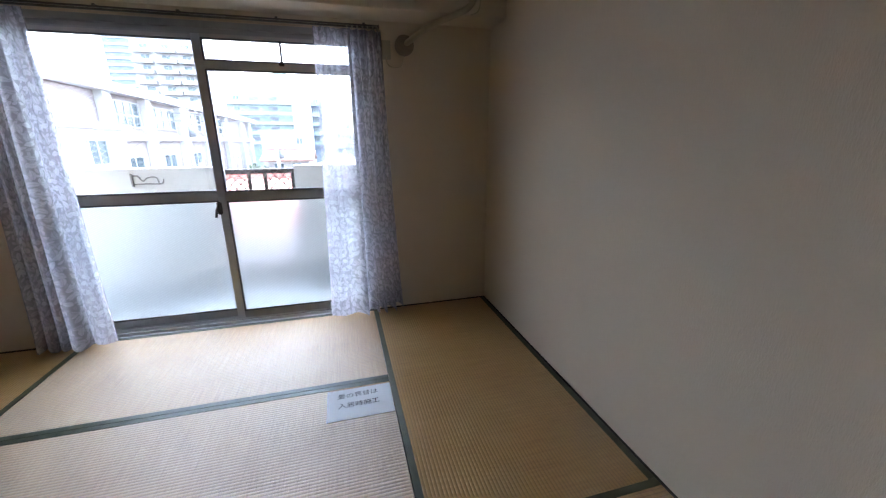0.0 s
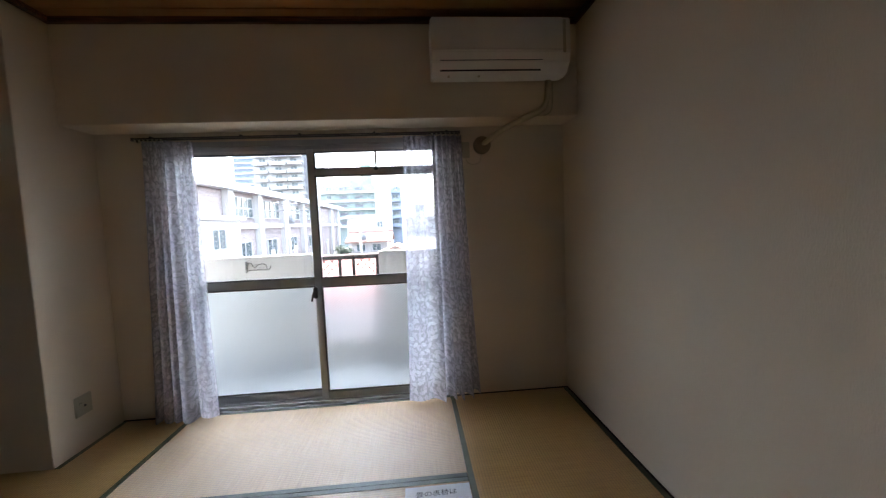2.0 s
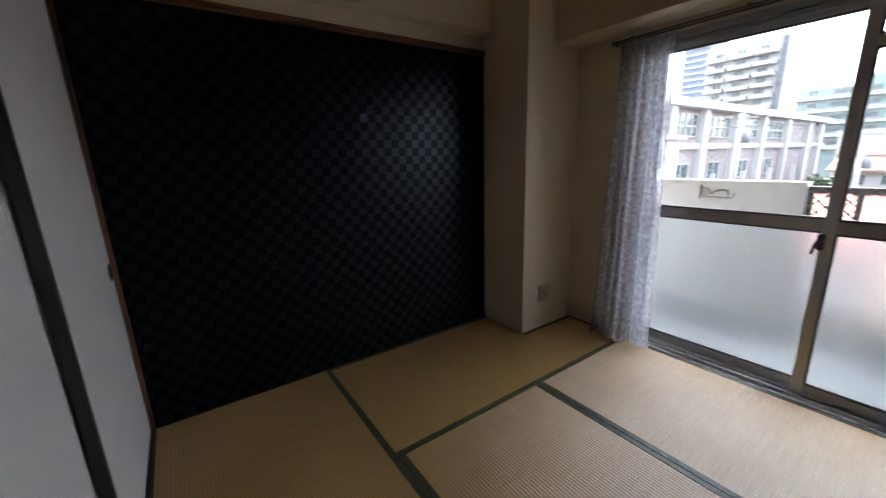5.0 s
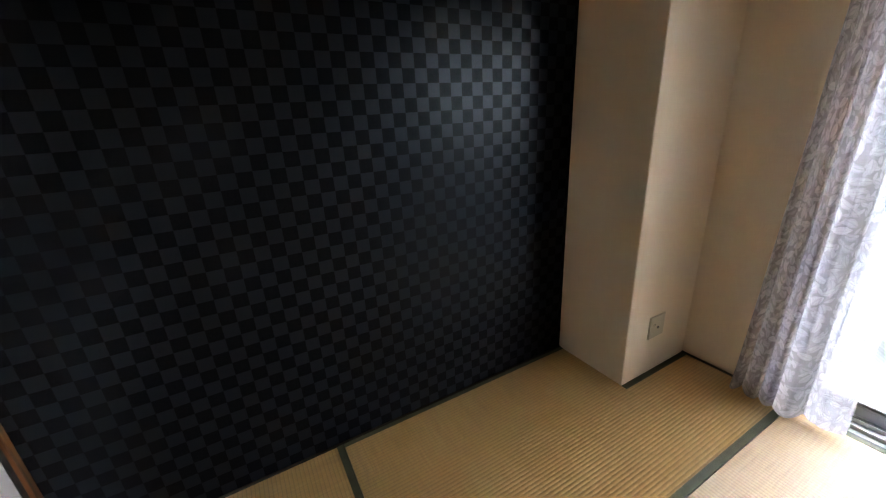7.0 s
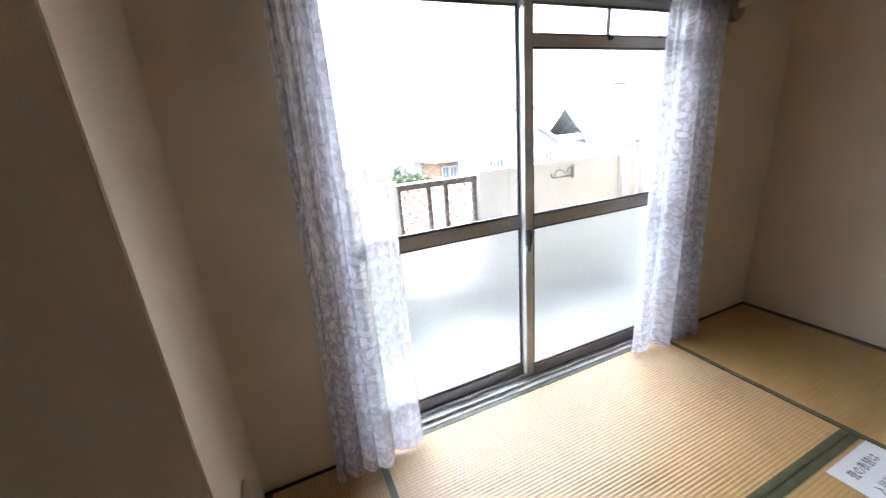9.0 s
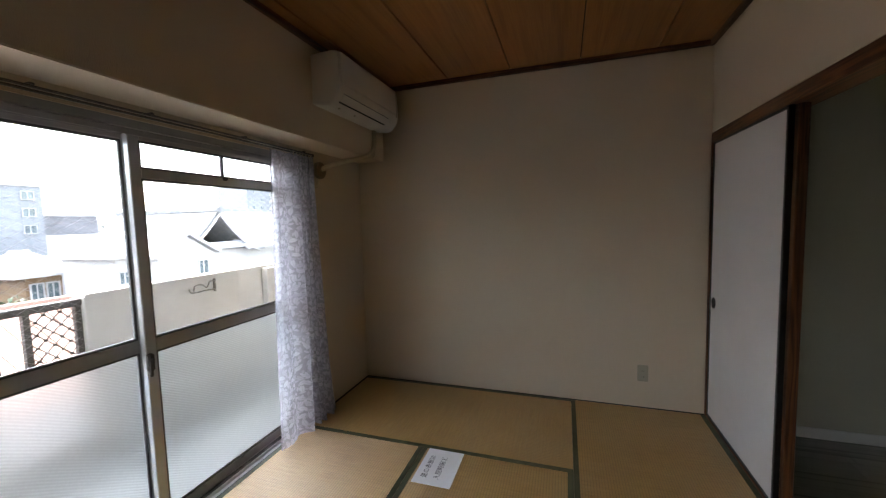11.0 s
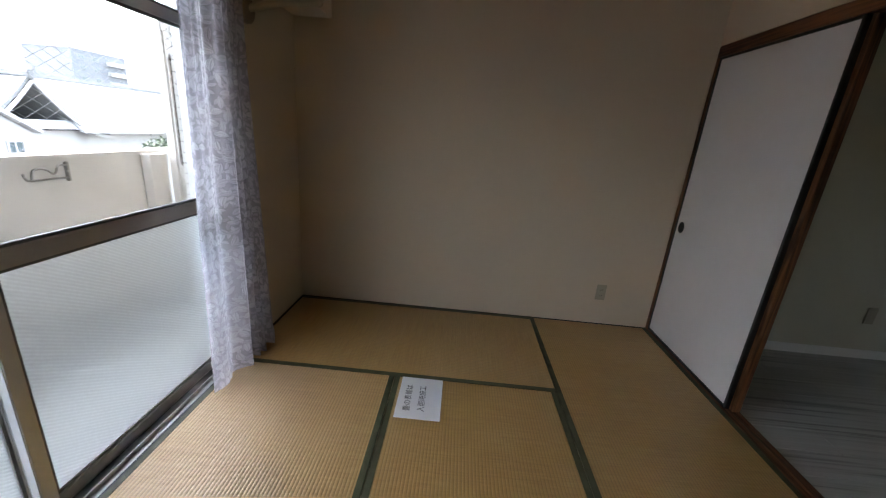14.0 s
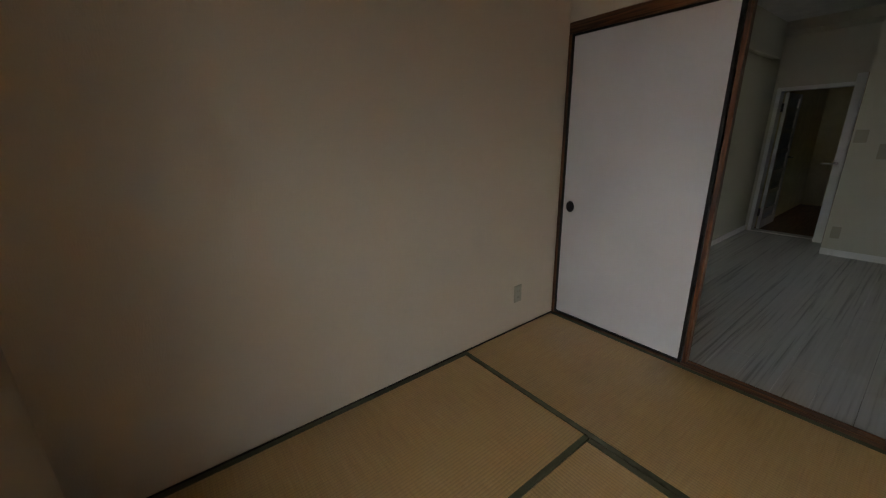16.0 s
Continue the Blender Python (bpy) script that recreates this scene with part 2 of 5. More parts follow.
def lace():
    """Sheer curtain: a fine net with scattered leaves woven in."""
    k = Mat("lace", (0.27, 0.25, 0.235), 0.6)
    v = k.coords("UV")

    def leaves(scale, shift, length, width):
        """Leaf shapes turned at random, one in each cell; returns the leaf and its mid vein."""
        mp = k.n("ShaderNodeMapping")
        mp.inputs["Location"].default_value = (shift, shift * 0.7, 0)
        mp.inputs["Scale"].default_value = (scale, scale, 1)
        k.link(v, mp.inputs[0])
        vor = k.n("ShaderNodeTexVoronoi", Scale=1.0, Randomness=0.75)
        vor.voronoi_dimensions = "2D"
        k.link(mp.outputs[0], vor.inputs["Vector"])
        sub = k.n("ShaderNodeVectorMath")
        sub.operation = "SUBTRACT"
        k.link(mp.outputs[0], sub.inputs[0])
        k.link(vor.outputs["Position"], sub.inputs[1])
        pick = k.n("ShaderNodeSeparateColor")
        k.link(vor.outputs["Color"], pick.inputs[0])
        rot = k.n("ShaderNodeVectorRotate")
        rot.rotation_type = "Z_AXIS"
        k.link(sub.outputs[0], rot.inputs["Vector"])
        k.link(k.math("MULTIPLY", pick.outputs[0], 6.283), rot.inputs["Angle"])
        sep = k.n("ShaderNodeSeparateXYZ")
        k.link(rot.outputs[0], sep.inputs[0])
        x = k.math("DIVIDE", sep.outputs[0], length)
        bend = k.math("ADD", sep.outputs[1], k.math("MULTIPLY", k.math("MULTIPLY", x, x), 0.10))
        y = k.math("ABSOLUTE", bend)
        edge = k.math("MULTIPLY", k.math("SUBTRACT", 1.0, k.math("MULTIPLY", x, x)), width)
        inside = k.math("SUBTRACT", edge, y)
        leaf = k.ramp(inside, [(0.0, (0, 0, 0)), (0.03, (1, 1, 1))])
        rim = k.ramp(inside, [(0.03, (0, 0, 0)), (0.06, (1, 1, 1)), (0.10, (0, 0, 0))])
        vein = k.math("MULTIPLY", k.ramp(y, [(0.015, (1, 1, 1)), (0.05, (0, 0, 0))]), leaf)
        return k.math("MULTIPLY", leaf, k.math("ADD", k.math("MULTIPLY", pick.outputs[1], 0.6), 0.4)), k.math("MAXIMUM", k.math("MULTIPLY", rim, leaf), vein)

    big, vein_a = leaves(22.0, 0.0, 0.62, 0.30)
    small, vein_b = leaves(34.0, 3.3, 0.60, 0.24)
    dense = k.math("MAXIMUM", big, k.math("MULTIPLY", small, 0.8))
    thread = k.math("MAXIMUM", vein_a, k.math("MULTIPLY", vein_b, 0.7))
    opac = k.math("ADD", k.math("SUBTRACT", k.math("MULTIPLY", dense, 0.32), k.math("MULTIPLY", thread, 0.16)), 0.42)
    tr = k.n("ShaderNodeBsdfTransparent")
    tl = k.n("ShaderNodeBsdfTranslucent")
    tl.inputs[0].default_value = (0.78, 0.76, 0.84, 1)
    cloth = k.n("ShaderNodeMixShader")
    cloth.inputs[0].default_value = 0.52
    k.link(k.b.outputs[0], cloth.inputs[1])
    k.link(tl.outputs[0], cloth.inputs[2])
    out = k.n("ShaderNodeMixShader")
    k.link(opac, out.inputs[0])
    k.link(tr.outputs[0], out.inputs[1])
    k.link(cloth.outputs[0], out.inputs[2])
    k.link(out.outputs[0], k.t.nodes["Material Output"].inputs[0])
    k.color(k.mix((0.38, 0.355, 0.35), (0.49, 0.47, 0.47), thread))
    crush = k.noise(v, 38.0, 3.0, 0.6)
    bmp = k.bump(k.math("ADD", k.math("ADD", dense, k.math("MULTIPLY", thread, 0.6)), crush), 0.9, 0.004)
    k.link(bmp.outputs[0], tl.inputs["Normal"])
    return k.m


M_LACE = lace()


def plank_floor():
    k = Mat("pale_grey_planks", (0.5, 0.5, 0.48), 0.3)
    v = k.coords(scale=(3.5, 0.22, 1))
    g = k.noise(v, 3.0, 5.0, 0.65)
    f = k.noise(k.coords(scale=(40, 0.6, 1)), 1.3, 3.0)
    info = k.n("ShaderNodeObjectInfo")
    fac = k.math("ADD", k.math("MULTIPLY", g, 0.35), k.math("MULTIPLY", f, 0.65))
    col = k.ramp(fac, [(0.38, (0.27, 0.265, 0.245)), (0.47, (0.50, 0.495, 0.465)), (0.7, (0.60, 0.595, 0.565))])
    k.color(k.mix(col, (0.46, 0.45, 0.43), k.math("MULTIPLY", info.outputs["Random"], 0.22)))
    k.rough(k.math("ADD", k.math("MULTIPLY", f, 0.06), 0.26))
    return k.m


M_PLANK = plank_floor()


# ---- builders ----
def add_box(bm, x0, x1, y0, y1, z0, z1, bevel=0.0):
    vs = [bm.verts.new(p) for p in ((x0, y0, z0), (x1, y0, z0), (x1, y1, z0), (x0, y1, z0), (x0, y0, z1), (x1, y0, z1), (x1, y1, z1), (x0, y1, z1))]
    fs = [bm.faces.new([vs[i] for i in f]) for f in ((0, 3, 2, 1), (4, 5, 6, 7), (0, 1, 5, 4), (1, 2, 6, 5), (2, 3, 7, 6), (3, 0, 4, 7))]
    if bevel:
        es = list({e for f in fs for e in f.edges})
        bmesh.ops.bevel(bm, geom=es, offset=bevel, segments=2, affect="EDGES")
    return bm


def boxes(*specs, bevel=0.0):
    bm = bmesh.new()
    for s in specs:
        add_box(bm, *s, bevel=bevel)
    return bm


def prism(points, z0, z1, bevel=0.0):
    """A flat outline (x, y), counter-clockwise, raised from z0 to z1."""
    bm = bmesh.new()
    lo = [bm.verts.new((x, y, z0)) for x, y in points]
    hi = [bm.verts.new((x, y, z1)) for x, y in points]
    bm.faces.new(lo[::-1])
    bm.faces.new(hi)
    n = len(points)
    for i in range(n):
        bm.faces.new((lo[i], lo[(i + 1) % n], hi[(i + 1) % n], hi[i]))
    if bevel:
        bmesh.ops.bevel(bm, geom=list(bm.edges), offset=bevel, segments=2, affect="EDGES")
    return bm


def extrude_x(profile, x0, x1, bevel=0.0):
    """A (y, z) outline drawn along x."""
    bm = prism([(y, z) for y, z in profile], x0, x1, bevel)
    bmesh.ops.transform(bm, matrix=Matrix(((0, 0, 1, 0), (1, 0, 0, 0), (0, 1, 0, 0), (0, 0, 0, 1))), verts=bm.verts)
    bmesh.ops.recalc_face_normals(bm, faces=bm.faces)
    return bm


def tube(path, radius, sides=12):
    """A round tube along a list of places."""
    bm = bmesh.new()
    pts = [Vector(p) for p in path]
    rings = []
    for i, p in enumerate(pts):
        way = (pts[min(i + 1, len(pts) - 1)] - pts[max(i - 1, 0)]).normalized()
        q = way.to_track_quat("Z", "Y")
        rings.append([bm.verts.new(p + q @ Vector((radius * math.cos(a), radius * math.sin(a), 0))) for a in (2 * math.pi * k / sides for k in range(sides))])
    for a, b in zip(rings, rings[1:]):
        for k in range(sides):
            f = bm.faces.new((a[k], a[(k + 1) % sides], b[(k + 1) % sides], b[k]))
            f.smooth = True
    bm.faces.new(rings[0][::-1])
    bm.faces.new(rings[-1])
    return bm


def disc(center, normal, radius, depth, sides=28, bevel=0.0):
    bm = bmesh.new()
    bmesh.ops.create_cone(bm, cap_ends=True, segments=sides, radius1=radius, radius2=radius, depth=depth)
    if bevel:
        es = [e for e in bm.edges if abs(e.verts[0].co.z - e.verts[1].co.z) < 1e-6]
        bmesh.ops.bevel(bm, geom=es, offset=bevel, segments=2, affect="EDGES")
    q = Vector(normal).to_track_quat("Z", "Y").to_matrix().to_4x4()
    bmesh.ops.transform(bm, matrix=Matrix.Translation(center) @ q, verts=bm.verts)
    return bm


def part(name, bm, material, parent=None, label=""):
    me = bpy.data.meshes.new(name)
    bm.to_mesh(me)
    bm.free()
    if material:
        me.materials.append(material)
    ob = new(name, me)
    if parent is not None:
        ob.parent = parent
        ob.matrix_parent_inverse = parent.matrix_world.inverted()
    if label:
        tagged(ob, label)
    return ob


def thing(name, label, category, group="", at=(0, 0, 0), kind=""):
    ob = new(name)
    ob.location = at
    ob.matrix_world = Matrix.Translation(at)
    return tagged(ob, label, category, group, kind)


def setting(name, bm, material, label="", category=""):
    return tagged(part(name, bm, material), label, category, kind="structure")


# ---- the tatami room: shell ----
RW, RD, RH = 3.52, 2.64, 2.51
PX, PY = 0.405, 2.133
BEAM_Y, BEAM_Z = 2.395, 1.914
WX0, WX1, WZ1 = 0.84, 2.67, 1.855

setting("floor", boxes((-0.15, RW + 0.15, -0.02, RD + 0.02, -0.20, -0.055)), M_CONCF, "concrete slab under the straw mats", "floor")
# wall with the window opening
setting("wall_north", boxes((-0.15, WX0, RD, 2.814, -0.2, RH + 0.1), (WX1, RW + 0.15, RD, 2.814, -0.2, RH + 0.1), (WX0, WX1, RD, 2.814, WZ1, RH + 0.1)), M_WALL, "off-white papered wall with a large window", "wall")
setting("beam_north", boxes((-0.0, RW, BEAM_Y, RD - 0.001, BEAM_Z, RH), bevel=0.004), M_WALL, "off-white papered beam above the window", "beam")
setting("wall_east", boxes((RW, RW + 0.15, -0.12, RD, -0.2, RH + 0.1)), M_WALL, "plain off-white wall with textured paper", "wall")
setting("wall_west", boxes((-0.15, -0.002, -0.6, RD, -0.2, RH + 0.1)), M_WALL, "off-white papered wall above the black panel", "wall")
setting("beam_west", boxes((-0.001, 0.105, -0.0, PY, 2.008, RH), bevel=0.003), M_WALL, "off-white papered beam over the black wall", "beam")
setting("pillar", boxes((-0.001, PX, PY, RD - 0.001, -0.05, RH), bevel=0.003), M_WALL, "off-white papered pillar in the corner", "pillar")
accent = boxes((-0.002, 0.004, 0.002, PY - 0.001, 0.0, 1.888))
accent_uv = accent.loops.layers.uv.new("UVMap")
for f in accent.faces:
    for lp in f.loops:
        lp[accent_uv].uv = (lp.vert.co.y, lp.vert.co.z)
setting("accent_wall", accent, M_CHECK, "black checked wallpaper with a woven sheen", "wall")
setting("trim_west", boxes((0.0, 0.022, 0.026, PY - 0.001, 1.888, 1.922), bevel=0.002), M_TRIMY, "brown wooden rail above the black wall", "trim")
# wall with the sliding doors
setting("wall_south", boxes((-0.15, RW + 0.15, -0.12, 0.0, 1.925, RH + 0.1), (1.685, 1.715, -0.12, 0.0, -0.2, 1.925)), M_WALL, "off-white papered wall above the sliding doors", "wall")


def ceiling():
    bm = bmesh.new()
    edges = [BEAM_Y, 2.29, 1.80, 1.31, 0.815, 0.325, 0.0]
    for a, b in zip(edges, edges[1:]):
        add_box(bm, 0.0, RW, b + 0.004, a - 0.004, RH, RH + 0.02, bevel=0.002)
    return setting("ceiling", bm, M_CEIL, "orange-brown cedar board ceiling with dark joints", "ceiling")


ceiling()
setting("ceiling_backing", boxes((-0.15, RW + 0.15, -0.12, 2.86, RH + 0.021, RH + 0.12)), M_GAP, "dark board behind the ceiling joints", "ceiling")
setting("trim_ceiling_north", boxes((0.10, RW, BEAM_Y - 0.03, BEAM_Y, RH - 0.032, RH), bevel=0.003), M_TRIM, "dark brown ceiling moulding", "trim")
setting("trim_ceiling_south", boxes((0.10, RW, 0.0, 0.03, RH - 0.032, RH), bevel=0.003), M_TRIM, "dark brown ceiling moulding", "trim")
setting("trim_ceiling_east", boxes((RW - 0.03, RW, 0.03, BEAM_Y - 0.03, RH - 0.032, RH), bevel=0.003), M_TRIMY, "dark brown ceiling moulding", "trim")
setting("trim_ceiling_west", boxes((0.105, 0.135, 0.03, PY - 0.03, RH - 0.032, RH), bevel=0.003), M_TRIMY, "dark brown ceiling moulding", "trim")
setting("trim_ceiling_pillar", boxes((0.135, PX + 0.03, PY - 0.03, PY, RH - 0.032, RH), (PX, PX + 0.03, PY, BEAM_Y - 0.03, RH - 0.032, RH), bevel=0.003), M_TRIM, "dark brown ceiling moulding round the pillar", "trim")

# thin dark strips where the mats meet the walls
setting("floor_edge_east", boxes((RW - 0.008, RW, 0.0, RD, -0.03, 0.004)), M_GAP, "dark strip along the wall", "trim")
setting("floor_edge_north", boxes((PX, WX0, RD - 0.012, RD, -0.03, 0.004), (WX1, RW - 0.014, RD - 0.012, RD, -0.03, 0.004)), M_GAP, "dark strip along the wall", "trim")
setting("floor_edge_west", boxes((0.004, 0.014, 0.0, PY, -0.03, 0.003)), M_GAP, "dark strip along the wall", "trim")


# ---- tatami mats ----
def tatami(outline, along, heri, label):
    """outline: (x, y) counter-clockwise; along: 0 if its length lies along x; heri: rectangles of the cloth edging."""
    cx = sum(p[0] for p in outline) / len(outline)
    cy = sum(p[1] for p in outline) / len(outline)
    mat = thing("tatami_mat", label, "tatami mat", "tatami mats of the floor", (cx, cy, 0))
    bm = prism(outline, -0.05, 0.0, 0.002)
    uv = bm.loops.layers.uv.new("UVMap")
    for f in bm.faces:
        for lp in f.loops:
            x, y = lp.vert.co.x, lp.vert.co.y
            lp[uv].uv = (x, y) if along == 0 else (y, x)
    part("rush_surface", bm, M_RUSH, mat)
    for r in heri:
        part("cloth_edging", boxes((*r, -0.02, 0.0016), bevel=0.0006), M_HERI, mat, "dark green cloth edging")
    return mat


E1 = 0.030
H1, L1 = 0.88, 1.76
g = 0.0012


def rect_mat(x0, x1, y0, y1, label, along):
    o = [(x0 + g, y0 + g), (x1 - g, y0 + g), (x1 - g, y1 - g), (x0 + g, y1 - g)]
    if along == 0:
        hs = [(x0 + g, x1 - g, y0 + g, y0 + E1), (x0 + g, x1 - g, y1 - E1, y1 - g)]
    else:
        hs = [(x0 + g, x0 + E1, y0 + g, y1 - g), (x1 - E1, x1 - g, y0 + g, y1 - g)]
    return tatami(o, along, hs, label)


rect_mat(H1, RW - H1, L1, RD, "sunlit straw tatami mat before the window", 0)
rect_mat(H1, RW - H1, H1, L1, "straw tatami mat in the middle of the floor", 0)
rect_mat(RW - H1, RW - 0.008, H1, RD - 0.012, "straw tatami mat beside the plain wall", 1)
rect_mat(0.014, L1, 0.0, H1, "straw tatami mat before the closet doors", 0)
rect_mat(L1, RW - 0.008, 0.0, H1, "straw tatami mat before the sliding door", 0)
tatami([(0.015, H1 + g), (H1 - g, H1 + g), (H1 - g, RD - 0.013), (PX + g, RD - 0.013), (PX + g, PY - g), (0.015, PY - g)], 1,
       [(0.015, E1 + 0.006, H1 + g, PY - g), (H1 - E1, H1 - g, H1 + g, RD - 0.013), (PX + g, PX + E1, PY - g, RD - 0.013)], "straw tatami mat cut round the pillar")


# ---- window ----
def sash(name, x0, x1, y0, y1, z0, z1, transom, label):
    s = thing(name, label, "window sash", "sliding window sashes", ((x0 + x1) / 2, (y0 + y1) / 2, z0), kind="")
    st, mr = 0.045, (0.84, 0.897)
    part("stile", boxes((x0, x0 + st, y0, y1, z0, z1), bevel=0.003), M_ALU, s)
    part("stile", boxes((x1 - st, x1, y0, y1, z0, z1), bevel=0.003), M_ALU, s)
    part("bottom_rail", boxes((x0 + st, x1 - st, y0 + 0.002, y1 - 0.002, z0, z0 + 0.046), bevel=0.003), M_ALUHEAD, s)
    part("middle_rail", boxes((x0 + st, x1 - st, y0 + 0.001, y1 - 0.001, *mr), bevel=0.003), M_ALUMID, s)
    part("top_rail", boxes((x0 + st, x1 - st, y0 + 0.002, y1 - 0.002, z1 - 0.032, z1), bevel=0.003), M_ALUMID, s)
    ym = (y0 + y1) / 2
    panes = [("frosted_pane", z0 + 0.046, mr[0], M_FROST)]
    top = z1 - 0.032
    if transom:
        part("transom_rail", boxes((x0 + st, x1 - st, y0 + 0.001, y1 - 0.001, 1.620, 1.663), bevel=0.003), M_ALU, s)
        part("transom_bar", boxes((2.181, 2.193, y0 + 0.004, y1 - 0.004, 1.663, top), bevel=0.002), M_ALUDARK, s)
        part("transom_latch", boxes((2.172, 2.202, y0 - 0.012, y0 + 0.002, 1.647, 1.670), bevel=0.004), M_ALUDARK, s)
        panes += [("clear_pane", mr[1], 1.620, M_GLASS), ("transom_pane", 1.663, top, M_GLASS)]
    else:
        panes.append(("clear_pane", mr[1], top, M_GLASS))
    for nm, a, b, m in panes:
        p = part(nm, boxes((x0 + st - 0.004, x1 - st + 0.004, ym - 0.003, ym + 0.003, a - 0.004, b + 0.004)), m, s)
        p.visible_shadow = False
        part("glazing_bead", boxes((x0 + st, x0 + st + 0.010, ym - 0.008, ym + 0.008, a, b), (x1 - st - 0.010, x1 - st, ym - 0.008, ym + 0.008, a, b),
                                       (x0 + st + 0.010, x1 - st - 0.010, ym - 0.008, ym + 0.008, a, a + 0.010), (x0 + st + 0.010, x1 - st - 0.010, ym - 0.008, ym + 0.008, b - 0.010, b)), M_GASKET, s)
        if nm != "transom_pane":
            part("wire_mesh", wires(x0 + st, x1 - st, a, b, ym, 0.034), M_STEEL, p, "fine wire net cast in the glass")["kind"] = "stuff"
    return s


def wires(x0, x1, z0, z1, y, pitch):
    """Two sets of slanting wires, clipped to the pane."""
    bm = bmesh.new()
    r, slope = 0.00045, 0.62
    w, h = x1 - x0, z1 - z0
    for sgn in (1, -1):
        c = -w * slope
        while c < h + w * slope:
            pts = []
            for u in (0.0, w):
                pts.append((u, c + sgn * slope * u if sgn > 0 else c + slope * w - slope * u))
            (u0, v0), (u1, v1) = pts
            lo, hi = sorted(((0 - v0) / (v1 - v0), (h - v0) / (v1 - v0)))
            a, b = max(0.0, lo), min(1.0, hi)
            if b - a > 0.02:
                p = Vector((x0 + u0 + (u1 - u0) * a, y, z0 + v0 + (v1 - v0) * a))
                q = Vector((x0 + u0 + (u1 - u0) * b, y, z0 + v0 + (v1 - v0) * b))
                side = (q - p).normalized().cross(Vector((0, 1, 0))) * r
                vs = [bm.verts.new(k) for k in (p - side, q - side, q + side, p + side)]
                up = [bm.verts.new(v.co + Vector((0, r, 0))) for v in vs]
                bm.faces.new(vs)
                bm.faces.new(up[::-1])
                for i in range(4):
                    bm.faces.new((vs[i], up[i], up[(i + 1) % 4], vs[(i + 1) % 4]))
            c += pitch
    return bm


win = thing("window_1", "silver aluminium window frame with twin sliding tracks", "window frame", "", (1.755, 2.73, 0), "structure")
part("jamb", boxes((WX0, WX0 + 0.03, 2.655, 2.80, -0.02, WZ1), bevel=0.002), M_ALU, win)
part("jamb", boxes((WX1 - 0.03, WX1, 2.655, 2.80, -0.02, WZ1), bevel=0.002), M_ALU, win)
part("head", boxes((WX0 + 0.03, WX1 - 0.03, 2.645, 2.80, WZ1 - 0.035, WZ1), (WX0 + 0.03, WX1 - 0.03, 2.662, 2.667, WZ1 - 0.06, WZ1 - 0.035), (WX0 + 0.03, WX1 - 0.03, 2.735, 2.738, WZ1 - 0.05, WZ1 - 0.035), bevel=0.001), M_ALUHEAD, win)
part("sill", boxes((WX0 + 0.03, WX1 - 0.03, RD + 0.001, 2.82, -0.05, 0.003), (WX0 + 0.03, WX1 - 0.03, 2.662, 2.668, 0.003, 0.022), (WX0 + 0.03, WX1 - 0.03, 2.714, 2.72, 0.003, 0.022),
                   (WX0 + 0.03, WX1 - 0.03, 2.752, 2.758, 0.003, 0.022), (WX0 + 0.03, WX1 - 0.03, 2.79, 2.796, 0.003, 0.03), bevel=0.001), M_ALU, win)
# strips of a darker, mottled grey between the track ribs
for ya, yb in ((2.669, 2.713), (2.721, 2.751), (2.759, 2.789)):
    part("track_channel", boxes((WX0 + 0.03, WX1 - 0.03, ya, yb, 0.001, 0.006)), M_TRACK, win, "mottled grey sash track")
part("sill_gap", boxes((WX0 + 0.03, WX1 - 0.03, RD - 0.008, RD + 0.001, -0.05, 0.002)), M_ALUDARK, win)
sash_e = sash("window_sash", 1.714, WX1 - 0.03, 2.70, 2.732, 0.022, WZ1 - 0.037, True, "silver sliding sash with transom and frosted lower glass")
lock = part("crescent_lock", boxes((1.706, 1.732, 2.672, 2.70, 0.76, 0.84), bevel=0.006), M_BRONZE, sash_e, "dark metal crescent lock")
part("lock_lever", tube([(1.719, 2.668, 0.82), (1.706, 2.660, 0.79), (1.700, 2.655, 0.745)], 0.007), M_BRONZE, lock)
sash("window_sash", WX0 + 0.03, 1.762, 2.740, 2.772, 0.022, WZ1 - 0.037, False, "silver sliding sash with clear upper glass")


# ---- curtains ----
def curtain_rail():
    r = thing("curtain_rail", "dark bronze double curtain rail over the window", "curtain rail", "", (1.72, 2.6, 1.86))
    for y in (2.60, 2.555):
        part("rail", boxes((0.69, 2.765, y - 0.009, y + 0.009, 1.860, 1.868), bevel=0.003), M_RAIL, r)
        for x in (0.685, 2.759):
            part("end_cap", boxes((x, x + 0.012, y - 0.011, y + 0.011, 1.849, 1.871), bevel=0.003), M_RAIL, r)
    for x in (0.80, 1.35, 1.72, 2.2, 2.68):
        part("bracket", boxes((x - 0.008, x + 0.008, 2.545, RD, 1.868, 1.876), bevel=0.002), M_RAIL, r)
    for i in range(14):
        x = 0.70 + 0.026 * i if i < 7 else 2.58 + 0.03 * (i - 7)
        part("runner", tube([(x, 2.555, 1.860), (x, 2.555, 1.838), (x + 0.006, 2.557, 1.858)], 0.003, 6), M_PLASTIC, r)
    return r


curtain_rail()


